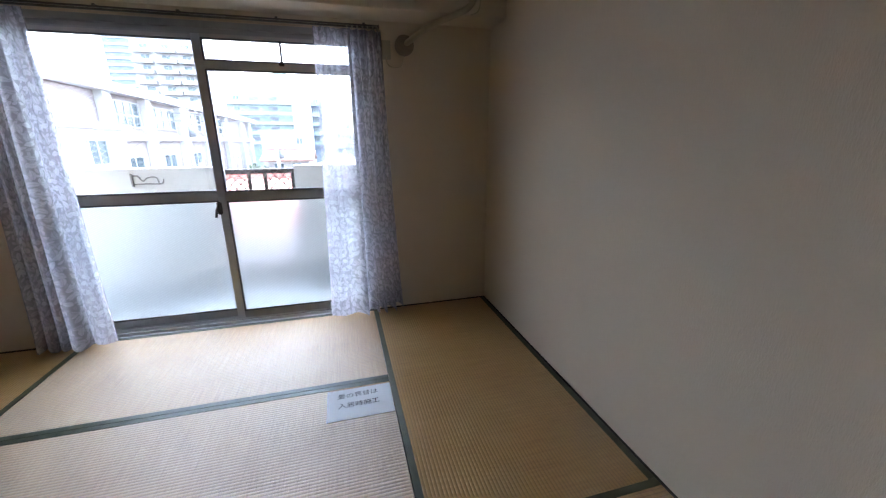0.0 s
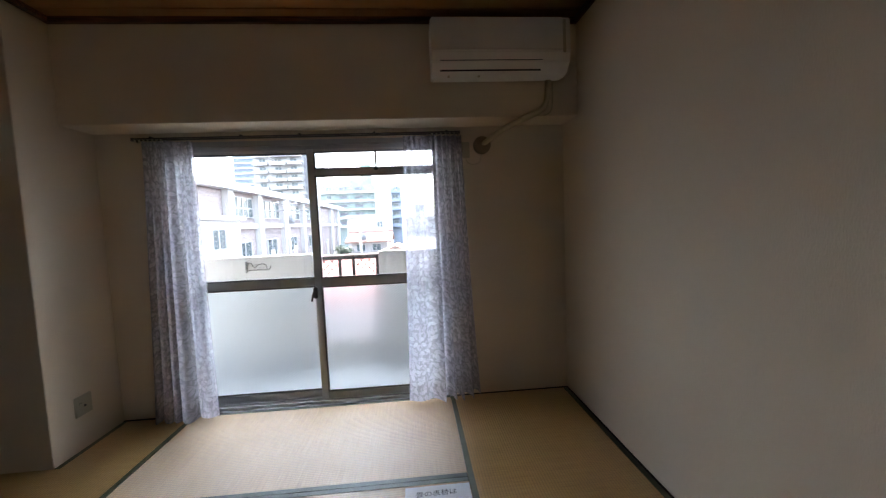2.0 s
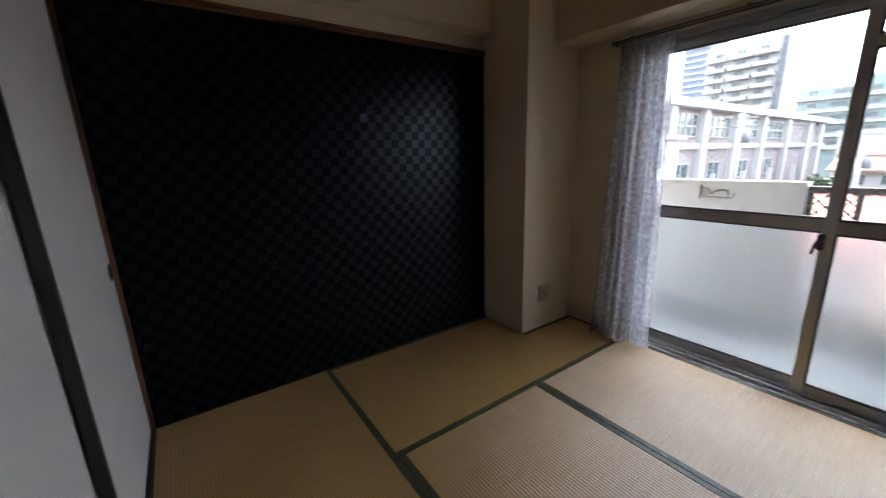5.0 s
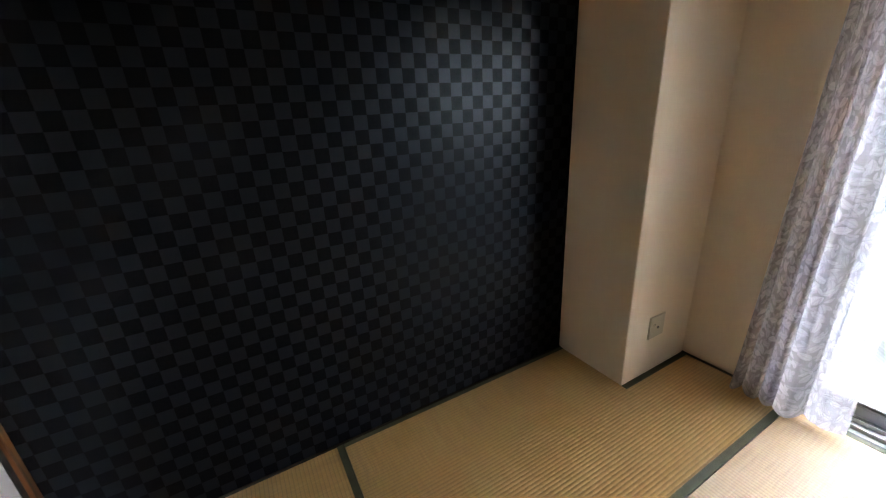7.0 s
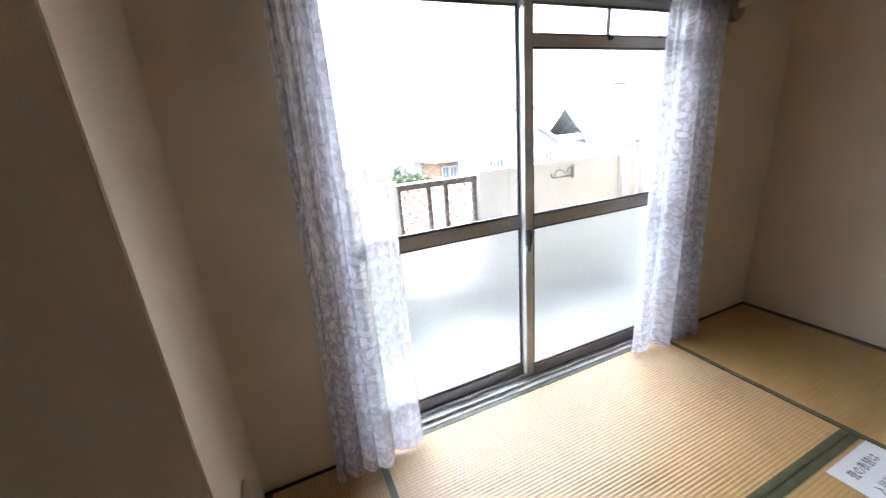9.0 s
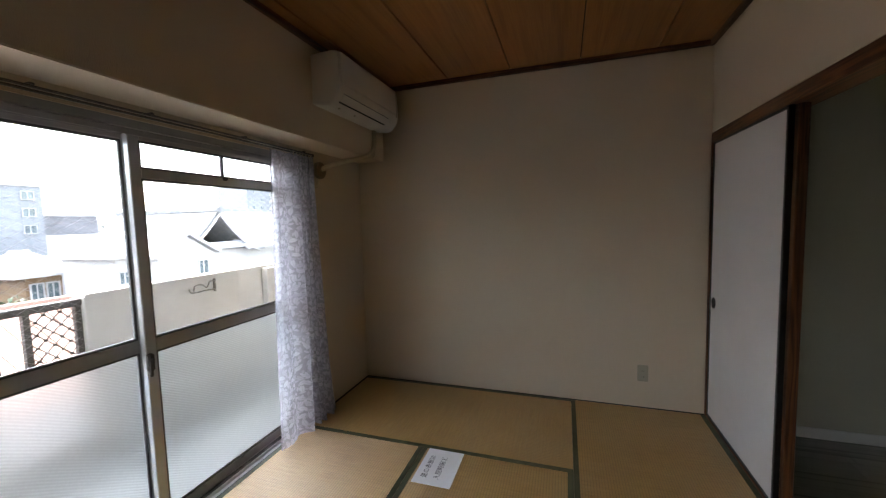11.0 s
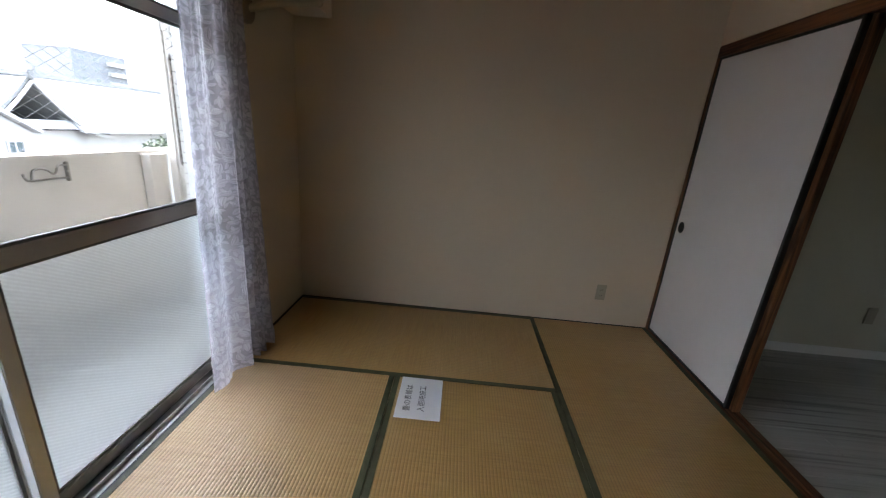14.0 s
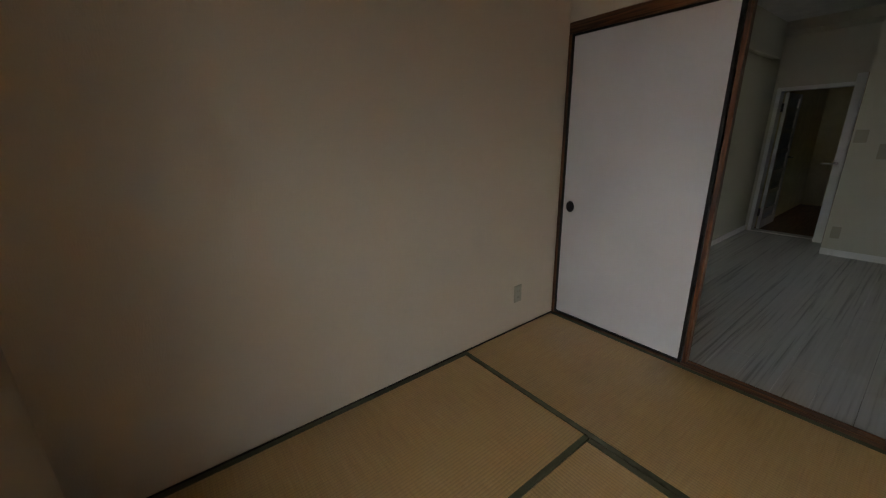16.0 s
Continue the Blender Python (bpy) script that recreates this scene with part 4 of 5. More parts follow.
def railing():
    r = thing("balcony_railing", "dark bronze railing with a diamond wire lattice", "railing", "", (1.75, BY + 0.06, 0.05))
    y0, y1, z0, z1 = BY + 0.03, BY + 0.07, 0.12, 0.93
    part("top_rail", boxes((1.432, 2.068, y0 - 0.01, y1 + 0.01, z1, 0.972), bevel=0.004), M_BRONZE, r)
    part("bottom_rail", boxes((1.432, 2.068, y0, y1, 0.085, z0), bevel=0.003), M_BRONZE, r)
    for x in (1.434, 1.665, 1.80, 2.036):
        part("post", boxes((x, x + 0.03, y0, y1, z0, z1), bevel=0.003), M_BRONZE, r)
    pitch = 0.076
    for x0, x1 in ((1.464, 1.665), (1.83, 2.036)):
        w = x1 - x0
        for sgn in (1, -1):
            z = z0 - w + 0.02
            while z < z1:
                a = Vector((x0 if sgn > 0 else x1, y0 + 0.02 + 0.004 * sgn, z))
                way = Vector((sgn * w, 0, w))
                lo, hi = max(0.0, (z0 - z) / w), min(1.0, (z1 - z) / w)
                if hi - lo > 0.05:
                    part("lattice_bar", tube([a + way * lo, a + way * hi], 0.004, 6), M_BRONZE, r)
                z += pitch
        for k in range(-6, 26):
            for m in range(-6, 26):
                # crossing of a rising and a falling bar
                p, q = z0 - w + 0.02 + k * pitch, z0 - w + 0.02 + m * pitch
                kx = (q - p + w) / 2
                kz = p + kx
                if 0.012 < kx < w - 0.012 and z0 + 0.012 < kz < z1 - 0.012:
                    part("lattice_knot", boxes((x0 + kx - 0.008, x0 + kx + 0.008, y0 + 0.011, y0 + 0.029, kz - 0.008, kz + 0.008), bevel=0.002), M_BRONZE, r)
    return r


railing()


def drying_bracket(x, flip):
    b = thing("laundry_pole_bracket", "folded steel laundry pole bracket on the parapet", "bracket", "laundry pole brackets", (x, BY, 0.86))
    s = -1 if flip else 1
    y = BY - 0.018
    z = 0.035
    pts = [(x, y, z + 0.835), (x + s * 0.09, y, z + 0.838), (x + s * 0.20, y, z + 0.836), (x + s * 0.225, y, z + 0.85), (x + s * 0.232, y, z + 0.875)]
    part("lower_arm", tube(smooth_path(pts), 0.0055, 8), M_BRACKET, b)
    pts = [(x, y, z + 0.905), (x + s * 0.05, y, z + 0.905), (x + s * 0.065, y, z + 0.875), (x + s * 0.085, y, z + 0.862), (x + s * 0.11, y, z + 0.885), (x + s * 0.15, y, z + 0.895), (x + s * 0.185, y, z + 0.885), (x + s * 0.195, y, z + 0.842)]
    part("upper_arm", tube(smooth_path(pts), 0.0055, 8), M_BRACKET, b)
    part("wall_plate", boxes((x - 0.007, x + 0.007, BY - 0.024, BY, z + 0.815, z + 0.925), bevel=0.003), M_BRACKET, b)


drying_bracket(0.80, False)
drying_bracket(2.97, True)


def partition():
    p = thing("balcony_partition", "white escape partition board in a grey frame", "partition", "", (3.7, 3.3, 0))
    part("post", boxes((3.68, 3.72, 3.64, 3.70, -0.1, 1.86), bevel=0.004), M_CONC, p)
    part("top_rail", boxes((3.68, 3.72, 2.818, 3.64, 1.80, 1.86), bevel=0.004), M_CONC, p)
    part("board", boxes((3.69, 3.71, 2.818, 3.64, -0.06, 1.80)), M_BOARD, p)
    r, pts = 0.05, []
    for cy, cz, a0 in ((3.61 - r, 1.67 - r, 0), (2.93 + r, 1.67 - r, 90), (2.93 + r, 0.885 + r, 180), (3.61 - r, 0.885 + r, 270)):
        for k in range(6):
            a = radians(a0 + 18 * k)
            pts.append((3.685, cy + r * math.cos(a), cz + r * math.sin(a)))
    part("frame_bead", tube(pts + pts[:1], 0.010, 8), M_BRONZE, p)
    part("latch", boxes((3.67, 3.69, 3.52, 3.58, 0.865, 0.885), bevel=0.003), M_STEEL, p)


partition()
# tiled reveal beside the window
rev = setting("reveal_wall", boxes((WX1, WX1 + 0.25, 2.815, 2.833, -0.1, WZ1 + 0.2)), M_GROUT, "tiled window reveal", "wall")
for i in range(37):
    part("tile", boxes((WX1 - 0.007, WX1 - 0.0005, 2.816, 2.834, i * 0.05 + 0.003, i * 0.05 + 0.048), bevel=0.001), M_TILE, rev)

# ---- outside ----
GZ = -6.5
M_GROUND = plain("asphalt_and_lots", (0.10, 0.10, 0.10), 0.9, 0, 0.25, 0.15, 6.0, 0.2)
setting("ground", boxes((-2000, 2000, 2.9, 4000, GZ - 0.5, GZ)), M_GROUND, "grey asphalt ground of the neighbourhood", "ground")
M_BWHITE = plain("white_render", (0.43, 0.425, 0.42), 0.85, 0, 0.06, 0.4, 8.0, 0.1)
M_BCREAM = plain("cream_render", (0.37, 0.35, 0.335), 0.85, 0, 0.08, 0.4, 8.0, 0.1)
M_BPINK = plain("pale_brown_render", (0.235, 0.20, 0.195), 0.85, 0, 0.08, 0.5, 8.0, 0.1)
M_BGREY = plain("blue_grey_render", (0.185, 0.195, 0.208), 0.85, 0, 0.06, 0.3, 8.0, 0.1)
M_BGREEN = plain("green_tile_cladding", (0.20, 0.25, 0.235), 0.6, 0, 0.08, 0.5, 8.0, 0.1)
M_BBLUE = plain("blue_grey_cladding", (0.17, 0.205, 0.25), 0.6, 0, 0.06, 0.5, 8.0, 0.1)
M_BDARK = plain("dark_grey_render", (0.14, 0.14, 0.15), 0.8, 0, 0.1, 0.5)
M_WINDOW = plain("window_glass_dark", (0.10, 0.13, 0.14), 0.12, 0, 0.25, 0.7, 4.0, 0.0)
M_WINPALE = plain("window_glass_pale", (0.065, 0.085, 0.09), 0.15, 0, 0.2, 0.7, 4.0, 0.0)
M_TILEROOF = plain("grey_roof_tile", (0.19, 0.195, 0.20), 0.5, 0, 0.12, 1.0, 10.0, 0.2)
M_SHEETROOF = plain("pale_sheet_roof", (0.38, 0.38, 0.385), 0.5, 0, 0.08, 1.0, 10.0, 0.1)
M_REDROOF = plain("red_roof", (0.38, 0.15, 0.115), 0.6, 0, 0.12, 1.0, 10.0, 0.15)
M_BROWNROOF = plain("faded_terracotta_roof", (0.27, 0.165, 0.13), 0.7, 0, 0.15, 1.0, 10.0, 0.2)
M_TIMBER = wood("weathered_timber", (0.12, 0.07, 0.035), (0.28, 0.18, 0.10), 2)
M_POLE = plain("concrete_pole", (0.35, 0.34, 0.33), 0.8)
M_BARK = plain("bark", (0.10, 0.075, 0.055), 0.9, 0, 0.25, 9.0, 40.0, 0.5)


def leaf_material():
    k = Mat("green_leaves", (0.06, 0.10, 0.04), 0.55)
    gm = k.n("ShaderNodeNewGeometry")
    k.color(k.ramp(gm.outputs["Random Per Island"], [(0.0, (0.022, 0.036, 0.018)), (0.6, (0.045, 0.068, 0.034)), (1.0, (0.08, 0.105, 0.058))]))
    return k.m


M_LEAF = leaf_material()


def facade_windows(parent, face, span, at, z_list, count, w, h, material, name="window"):
    """Framed windows on a facade. face: 'y' (looking south) or 'x' (looking sideways); at: the facade's place; span: from, to."""
    for z in z_list:
        for i in range(count):
            c = span[0] + (span[1] - span[0]) * (i + 0.5) / count
            t = 0.06
            out = at[1]

            def box(a0, a1, z0, z1, d0, d1):
                lo, hi = sorted((at[0] + out * d0, at[0] + out * d1))
                return (a0, a1, lo, hi, z0, z1) if face == "y" else (lo, hi, a0, a1, z0, z1)

            fr = part(name, boxes(box(c - w / 2 - t, c - w / 2, z, z + h, 0.0, 0.10), box(c + w / 2, c + w / 2 + t, z, z + h, 0.0, 0.10),
                                  box(c - w / 2 - t, c + w / 2 + t, z - t, z, 0.0, 0.14), box(c - w / 2 - t, c + w / 2 + t, z + h, z + h + t, 0.0, 0.10),
                                  box(c - 0.03, c + 0.03, z, z + h, 0.0, 0.07)), M_BWHITE, parent)
            part("pane", boxes(box(c - w / 2, c - 0.03, z, z + h, 0.0, 0.03), box(c + 0.03, c + w / 2, z, z + h, 0.0, 0.03)), material, fr)


def block(name, label, x0, x1, y0, y1, top, material, category="building", cap=True):
    b = thing(name, label, category, "", ((x0 + x1) / 2, (y0 + y1) / 2, GZ))
    part("wall", boxes((x0, x1, y0, y1, GZ, top)), material, b)
    if cap:
        part("roof_edge", boxes((x0 - 0.15, x1 + 0.15, y0 - 0.15, y1 + 0.15, top, top + 0.35)), M_BWHITE, b)
    return b


# school hall, whose long side runs away from the window
school = thing("school_building", "pale school building with white pillars and tall windows", "school", "", (-16, 44, GZ))
SX = -10.8
part("wall", boxes((SX - 12, SX, 19.0, 70, GZ, 4.2)), M_BPINK, school)
part("roof_edge", boxes((SX - 12.5, SX + 0.75, 18.5, 70.6, 4.2, 4.72)), M_BWHITE, school)
part("string_course", boxes((SX, SX + 0.25, 27.6, 70, 1.38, 1.80)), M_BCREAM, school)
for y in (28.0, 33.2, 39.4, 46.0, 53.5, 61.5, 66.8):
    part("pillar", boxes((SX, SX + 0.45, y - 0.42, y + 0.42, GZ, 4.2)), M_BWHITE, school)
for a, b in ((28.4, 32.8), (33.6, 39.0), (39.8, 45.6), (46.4, 53.1)):
    facade_windows(school, "x", (a + 0.2, b - 0.2), (SX, 1), (2.30,), 1, b - a - 0.8, 1.5, M_WINPALE)
    for k in range(1, 4):
        y = a + 0.4 + (b - a - 0.8) * k / 4
        part("glazing_bar", boxes((SX + 0.03, SX + 0.08, y - 0.04, y + 0.04, 2.30, 3.80)), M_BWHITE, school)
    part("glazing_bar", boxes((SX + 0.031, SX + 0.079, a + 0.4, b - 0.4, 2.96, 3.04)), M_BWHITE, school)
    facade_windows(school, "x", ((a + b) / 2 - 1.5, (a + b) / 2 + 1.5), (SX, 1), (-1.1,), 1, 2.2, 1.4, M_WINPALE)
for y in (30.6, 36.3, 42.6, 49.7, 57.0):
    part("fence_post", boxes((SX + 2.0, SX + 2.25, y - 0.12, y + 0.12, GZ, -0.35)), M_BWHITE, school)
part("stair_block", boxes((SX, SX + 1.6, 19.5, 26.4, GZ, 1.95), (SX, SX + 1.9, 19.2, 26.7, 1.95, 2.2)), M_BWHITE, school)
facade_windows(school, "x", (22.4, 24.5), (SX + 1.6, 1), (0.20,), 1, 1.5, 1.15, M_WINPALE)
part("brown_cladding", boxes((SX, SX + 0.12, 19.2, 26.9, 2.24, 4.1)), M_BPINK, school, "grey-brown cladding panel")

# far towers
twr = block("office_tower", "pale blue far tower with floor bands", -55.4, -48.6, 130, 142, 36, M_BBLUE, "tower")
for i in range(18):
    part("floor_band", boxes((-55.6, -48.4, 129.6, 130.0, 35 - i * 1.7, 35.5 - i * 1.7)), M_BWHITE, twr)
apt = block("apartment_tower", "white far apartment tower with stacked balconies", -42.0, -25.3, 112, 126, 24.4, M_BWHITE, "tower")
for i in range(10):
    z = 21.6 - i * 2.3
    for k, (a, b) in enumerate(((-41.7, -37.6), (-36.9, -32.4), (-31.9, -28.2))):
        part("balcony", boxes((a, b, 110.4 - 0.4 * k, 112, z, z + 0.85)), M_BCREAM, apt)
    facade_windows(apt, "y", (-41.5, -28.6), (112, -1), (z + 1.0,), 3, 1.7, 1.0, M_WINDOW)
part("riser_pipe", boxes((-27.7, -26.9, 111.4, 112, GZ, 25.0)), M_BDARK, apt)

grn = block("green_apartment_block", "green tiled apartment block with white balcony bands", -17.2, -5.4, 84, 98, 10.0, M_BGREEN, "apartment block", False)
part("roof_house", boxes((-11.2, -6.2, 86, 92, 10.0, 11.6), (-8.6, -6.4, 86, 90, 11.6, 15.0)), M_BGREEN, grn)
for i in range(5):
    z = 8.35 - i * 1.85
    part("balcony_band", boxes((-17.3, -5.4, 83.2, 84, z, z + 0.40)), M_BWHITE, grn)
    for x in (-12.4, -9.0):
        part("loggia", boxes((x - 0.8, x + 0.8, 83.9, 84.0, z + 0.55, z + 1.35)), M_BDARK, grn)
        part("loggia_rail", boxes((x - 1.0, x + 1.0, 83.5, 83.88, z + 0.40, z + 0.68)), M_BGREEN, grn)
    facade_windows(grn, "y", (-16.8, -14.0), (84, -1), (z + 0.75,), 1, 1.1, 0.7, M_WINDOW)
    part("side_balcony", boxes((-1.9, 0.0, 82.4, 84, z - 0.3, z + 0.35)), M_BBLUE, grn)
    facade_windows(grn, "y", (-1.8, -0.2), (84, -1), (z + 0.5,), 1, 1.1, 0.6, M_WINDOW)
part("white_stair_wall", boxes((-5.4, -1.9, 82.6, 97, GZ, 9.3)), M_BWHITE, grn)
part("end_wall", boxes((-1.9, 0.1, 84, 97, GZ, 9.6)), M_BBLUE, grn)

shop = block("white_office", "white box building in front of the apartments", -6.1, -1.2, 50, 58, 2.3, M_BWHITE)
facade_windows(shop, "y", (-2.4, -1.3), (50, -1), (1.0, -0.9), 1, 0.7, 0.7, M_WINDOW)
hall = block("pale_hall", "low pale building behind the houses", 1.4, 9.0, 62, 74, 2.2, M_BCREAM)
facade_windows(hall, "y", (2.0, 8.5), (62, -1), (-0.4,), 2, 2.2, 0.7, M_WINDOW)
far_w = block("white_apartments", "small white far apartment house", 3.2, 6.6, 118, 128, 7.0, M_BWHITE)
facade_windows(far_w, "y", (3.3, 6.4), (118, -1), (4.9, 2.6, 0.2), 2, 0.9, 1.1, M_WINDOW)


def gable_house(name, label, x0, x1, y0, y1, eave, ridge, wall, roof, ridge_axis="x", over=0.6):
    h = thing(name, label, "house", "houses of the neighbourhood", ((x0 + x1) / 2, (y0 + y1) / 2, GZ))
    bm = boxes((x0, x1, y0, y1, GZ, eave))
    part("wall", bm, wall, h)
    t = 0.18
    if ridge_axis == "x":
        ym = (y0 + y1) / 2
        prof = [(y0 - over, eave - 0.1), (ym, ridge), (y1 + over, eave - 0.1), (y1 + over, eave - 0.1 + t), (ym, ridge + t), (y0 - over, eave - 0.1 + t)]
        part("roof", extrude_x(prof, x0 - over, x1 + over), roof, h)
        part("gable", extrude_x([(y0, eave), (y1, eave), (ym, ridge - 0.05)], x0 + 0.01, x1 - 0.01), wall, h)
        part("ridge_cap", boxes((x0 - over, x1 + over, ym - 0.15, ym + 0.15, ridge + t - 0.05, ridge + t + 0.15)), roof, h)
        n = int((x1 - x0 + 2 * over) / 0.5)
        bm = bmesh.new()
        for i in range(n):
            x = x0 - over + 0.25 + i * 0.5
            vs = [bm.verts.new(p) for p in ((x - 0.06, y0 - over, eave - 0.1 + t), (x + 0.06, y0 - over, eave - 0.1 + t), (x + 0.06, ym, ridge + t), (x - 0.06, ym, ridge + t))]
            up = [bm.verts.new(v.co + Vector((0, 0, 0.05))) for v in vs]
            bm.faces.new(up)
            for k in range(4):
                bm.faces.new((vs[k], vs[(k + 1) % 4], up[(k + 1) % 4], up[k]))
        part("roof_ribs", bm, roof, h)["kind"] = "stuff"
    else:
        xm = (x0 + x1) / 2
        prof = [(x0 - over, eave - 0.1), (xm, ridge), (x1 + over, eave - 0.1), (x1 + over, eave - 0.1 + t), (xm, ridge + t), (x0 - over, eave - 0.1 + t)]
        bm = extrude_x(prof, y0 - over, y1 + over)
        bmesh.ops.transform(bm, matrix=Matrix(((0, 1, 0, 0), (1, 0, 0, 0), (0, 0, 1, 0), (0, 0, 0, 1))), verts=bm.verts)
        bmesh.ops.recalc_face_normals(bm, faces=bm.faces)
        part("roof", bm, roof, h)
        bm = extrude_x([(x0, eave), (x1, eave), (xm, ridge - 0.05)], y0 + 0.01, y1 - 0.01)
        bmesh.ops.transform(bm, matrix=Matrix(((0, 1, 0, 0), (1, 0, 0, 0), (0, 0, 1, 0), (0, 0, 0, 1))), verts=bm.verts)
        bmesh.ops.recalc_face_normals(bm, faces=bm.faces)
        part("gable", bm, wall, h)
    return h


def hip_house(name, label, x0, x1, y0, y1, eave, ridge, wall, roof, inset, over=0.6):
    """A house under a hipped roof."""
    h = thing(name, label, "house", "houses of the neighbourhood", ((x0 + x1) / 2, (y0 + y1) / 2, GZ))
    part("wall", boxes((x0, x1, y0, y1, GZ, eave)), wall, h)
    bm = bmesh.new()
    ym = (y0 + y1) / 2
    a = [bm.verts.new(p) for p in ((x0 - over, y0 - over, eave), (x1 + over, y0 - over, eave), (x1 + over, y1 + over, eave), (x0 - over, y1 + over, eave))]
    c = [bm.verts.new(v.co + Vector((0, 0, 0.16))) for v in a]
    r = [bm.verts.new((x0 - over + inset, ym, ridge)), bm.verts.new((x1 + over - inset, ym, ridge))]
    bm.faces.new(a[::-1])
    for i in range(4):
        bm.faces.new((a[i], a[(i + 1) % 4], c[(i + 1) % 4], c[i]))
    for f in ((c[0], c[1], r[1], r[0]), (c[1], c[2], r[1]), (c[2], c[3], r[0], r[1]), (c[3], c[0], r[0])):
        bm.faces.new(f)
    part("roof", bm, roof, h)
    part("ridge_cap", boxes((x0 - over + inset, x1 + over - inset, ym - 0.12, ym + 0.12, ridge - 0.05, ridge + 0.10)), roof, h)
    return h


hs = gable_house("small_house", "small pinkish house with a pale roof", -4.4, -0.5, 42, 47, -0.55, 0.25, M_BCREAM, M_BROWNROOF)
facade_windows(hs, "y", (-4.2, -0.8), (42, -1), (-1.55,), 2, 0.9, 0.7, M_WINDOW)
gable_house("small_house", "low house with a pale pinkish roof", -0.9, 2.6, 33, 38, -1.7, -0.75, M_BCREAM, M_BROWNROOF, "y")
gable_house("small_house", "low house with a pale sheet roof", 2.6, 8.0, 36, 42, -1.5, -0.5, M_BWHITE, M_SHEETROOF)
gable_house("shed", "low shed with a red sheet roof", -4.0, 0.75, 14.5, 18.5, -1.05, -0.30, M_BCREAM, M_REDROOF, "x", 0.3)
gable_house("shed", "low house with a faded terracotta roof", 1.6, 8.6, 12.5, 18, -2.2, -0.9, M_BCREAM, M_BROWNROOF, "x", 0.3)

gry = block("grey_office", "blue-grey office block with small windows", 11.0, 24.7, 52, 62, 5.9, M_BGREY)
facade_windows(gry, "y", (23.0, 24.2), (52, -1), (4.6, 2.9, 1.2), 1, 0.9, 0.75, M_WINDOW)
facade_windows(gry, "y", (16.7, 18.1), (52, -1), (2.9, 1.1, -0.5), 1, 1.0, 0.75, M_WINDOW)
facade_windows(gry, "y", (18.6, 21.2), (52, -1), (2.9,), 2, 0.9, 0.7, M_WINDOW)
facade_windows(gry, "y", (16.2, 17.6), (52, -1), (5.1,), 1, 1.1, 0.3, M_WINDOW)
h1 = hip_house("old_house", "old timber house under a broad pale sheet roof", 12.9, 14.5, 29.3, 33.5, -1.15, 0.2, M_TIMBER, M_SHEETROOF, 1.1, 0.75)
facade_windows(h1, "y", (13.0, 14.4), (29.3, -1), (-2.5,), 2, 0.5, 0.9, M_WINDOW)
gable_house("small_house", "house with a pale roof behind the trees", 8.5, 13.0, 34, 38, -1.2, -0.4, M_BWHITE, M_SHEETROOF)
h2 = hip_house("white_house", "white two-storey house with a pale hipped roof", 14.2, 17.0, 24, 28.5, -0.2, 0.9, M_BWHITE, M_SHEETROOF, 1.2, 0.5)
facade_windows(h2, "y", (14.3, 15.4), (24, -1), (-1.6,), 2, 0.5, 0.6, M_WINDOW)
h3 = gable_house("white_house", "white house wing with a gabled end", 15.4, 18.9, 22.5, 27.5, -0.2, 0.95, M_BWHITE, M_SHEETROOF, "y", 0.3)
facade_windows(h3, "y", (17.4, 18.8), (22.5, -1), (-1.7,), 1, 0.6, 1.0, M_WINDOW)
drk = block("dark_roofed_hall", "dark grey hall behind the houses", 24.9, 31.0, 55, 62, 3.0, M_BDARK)
part("lower_wall", boxes((25.1, 30.8, 54.6, 55, GZ, 0.9)), M_BWHITE, drk)


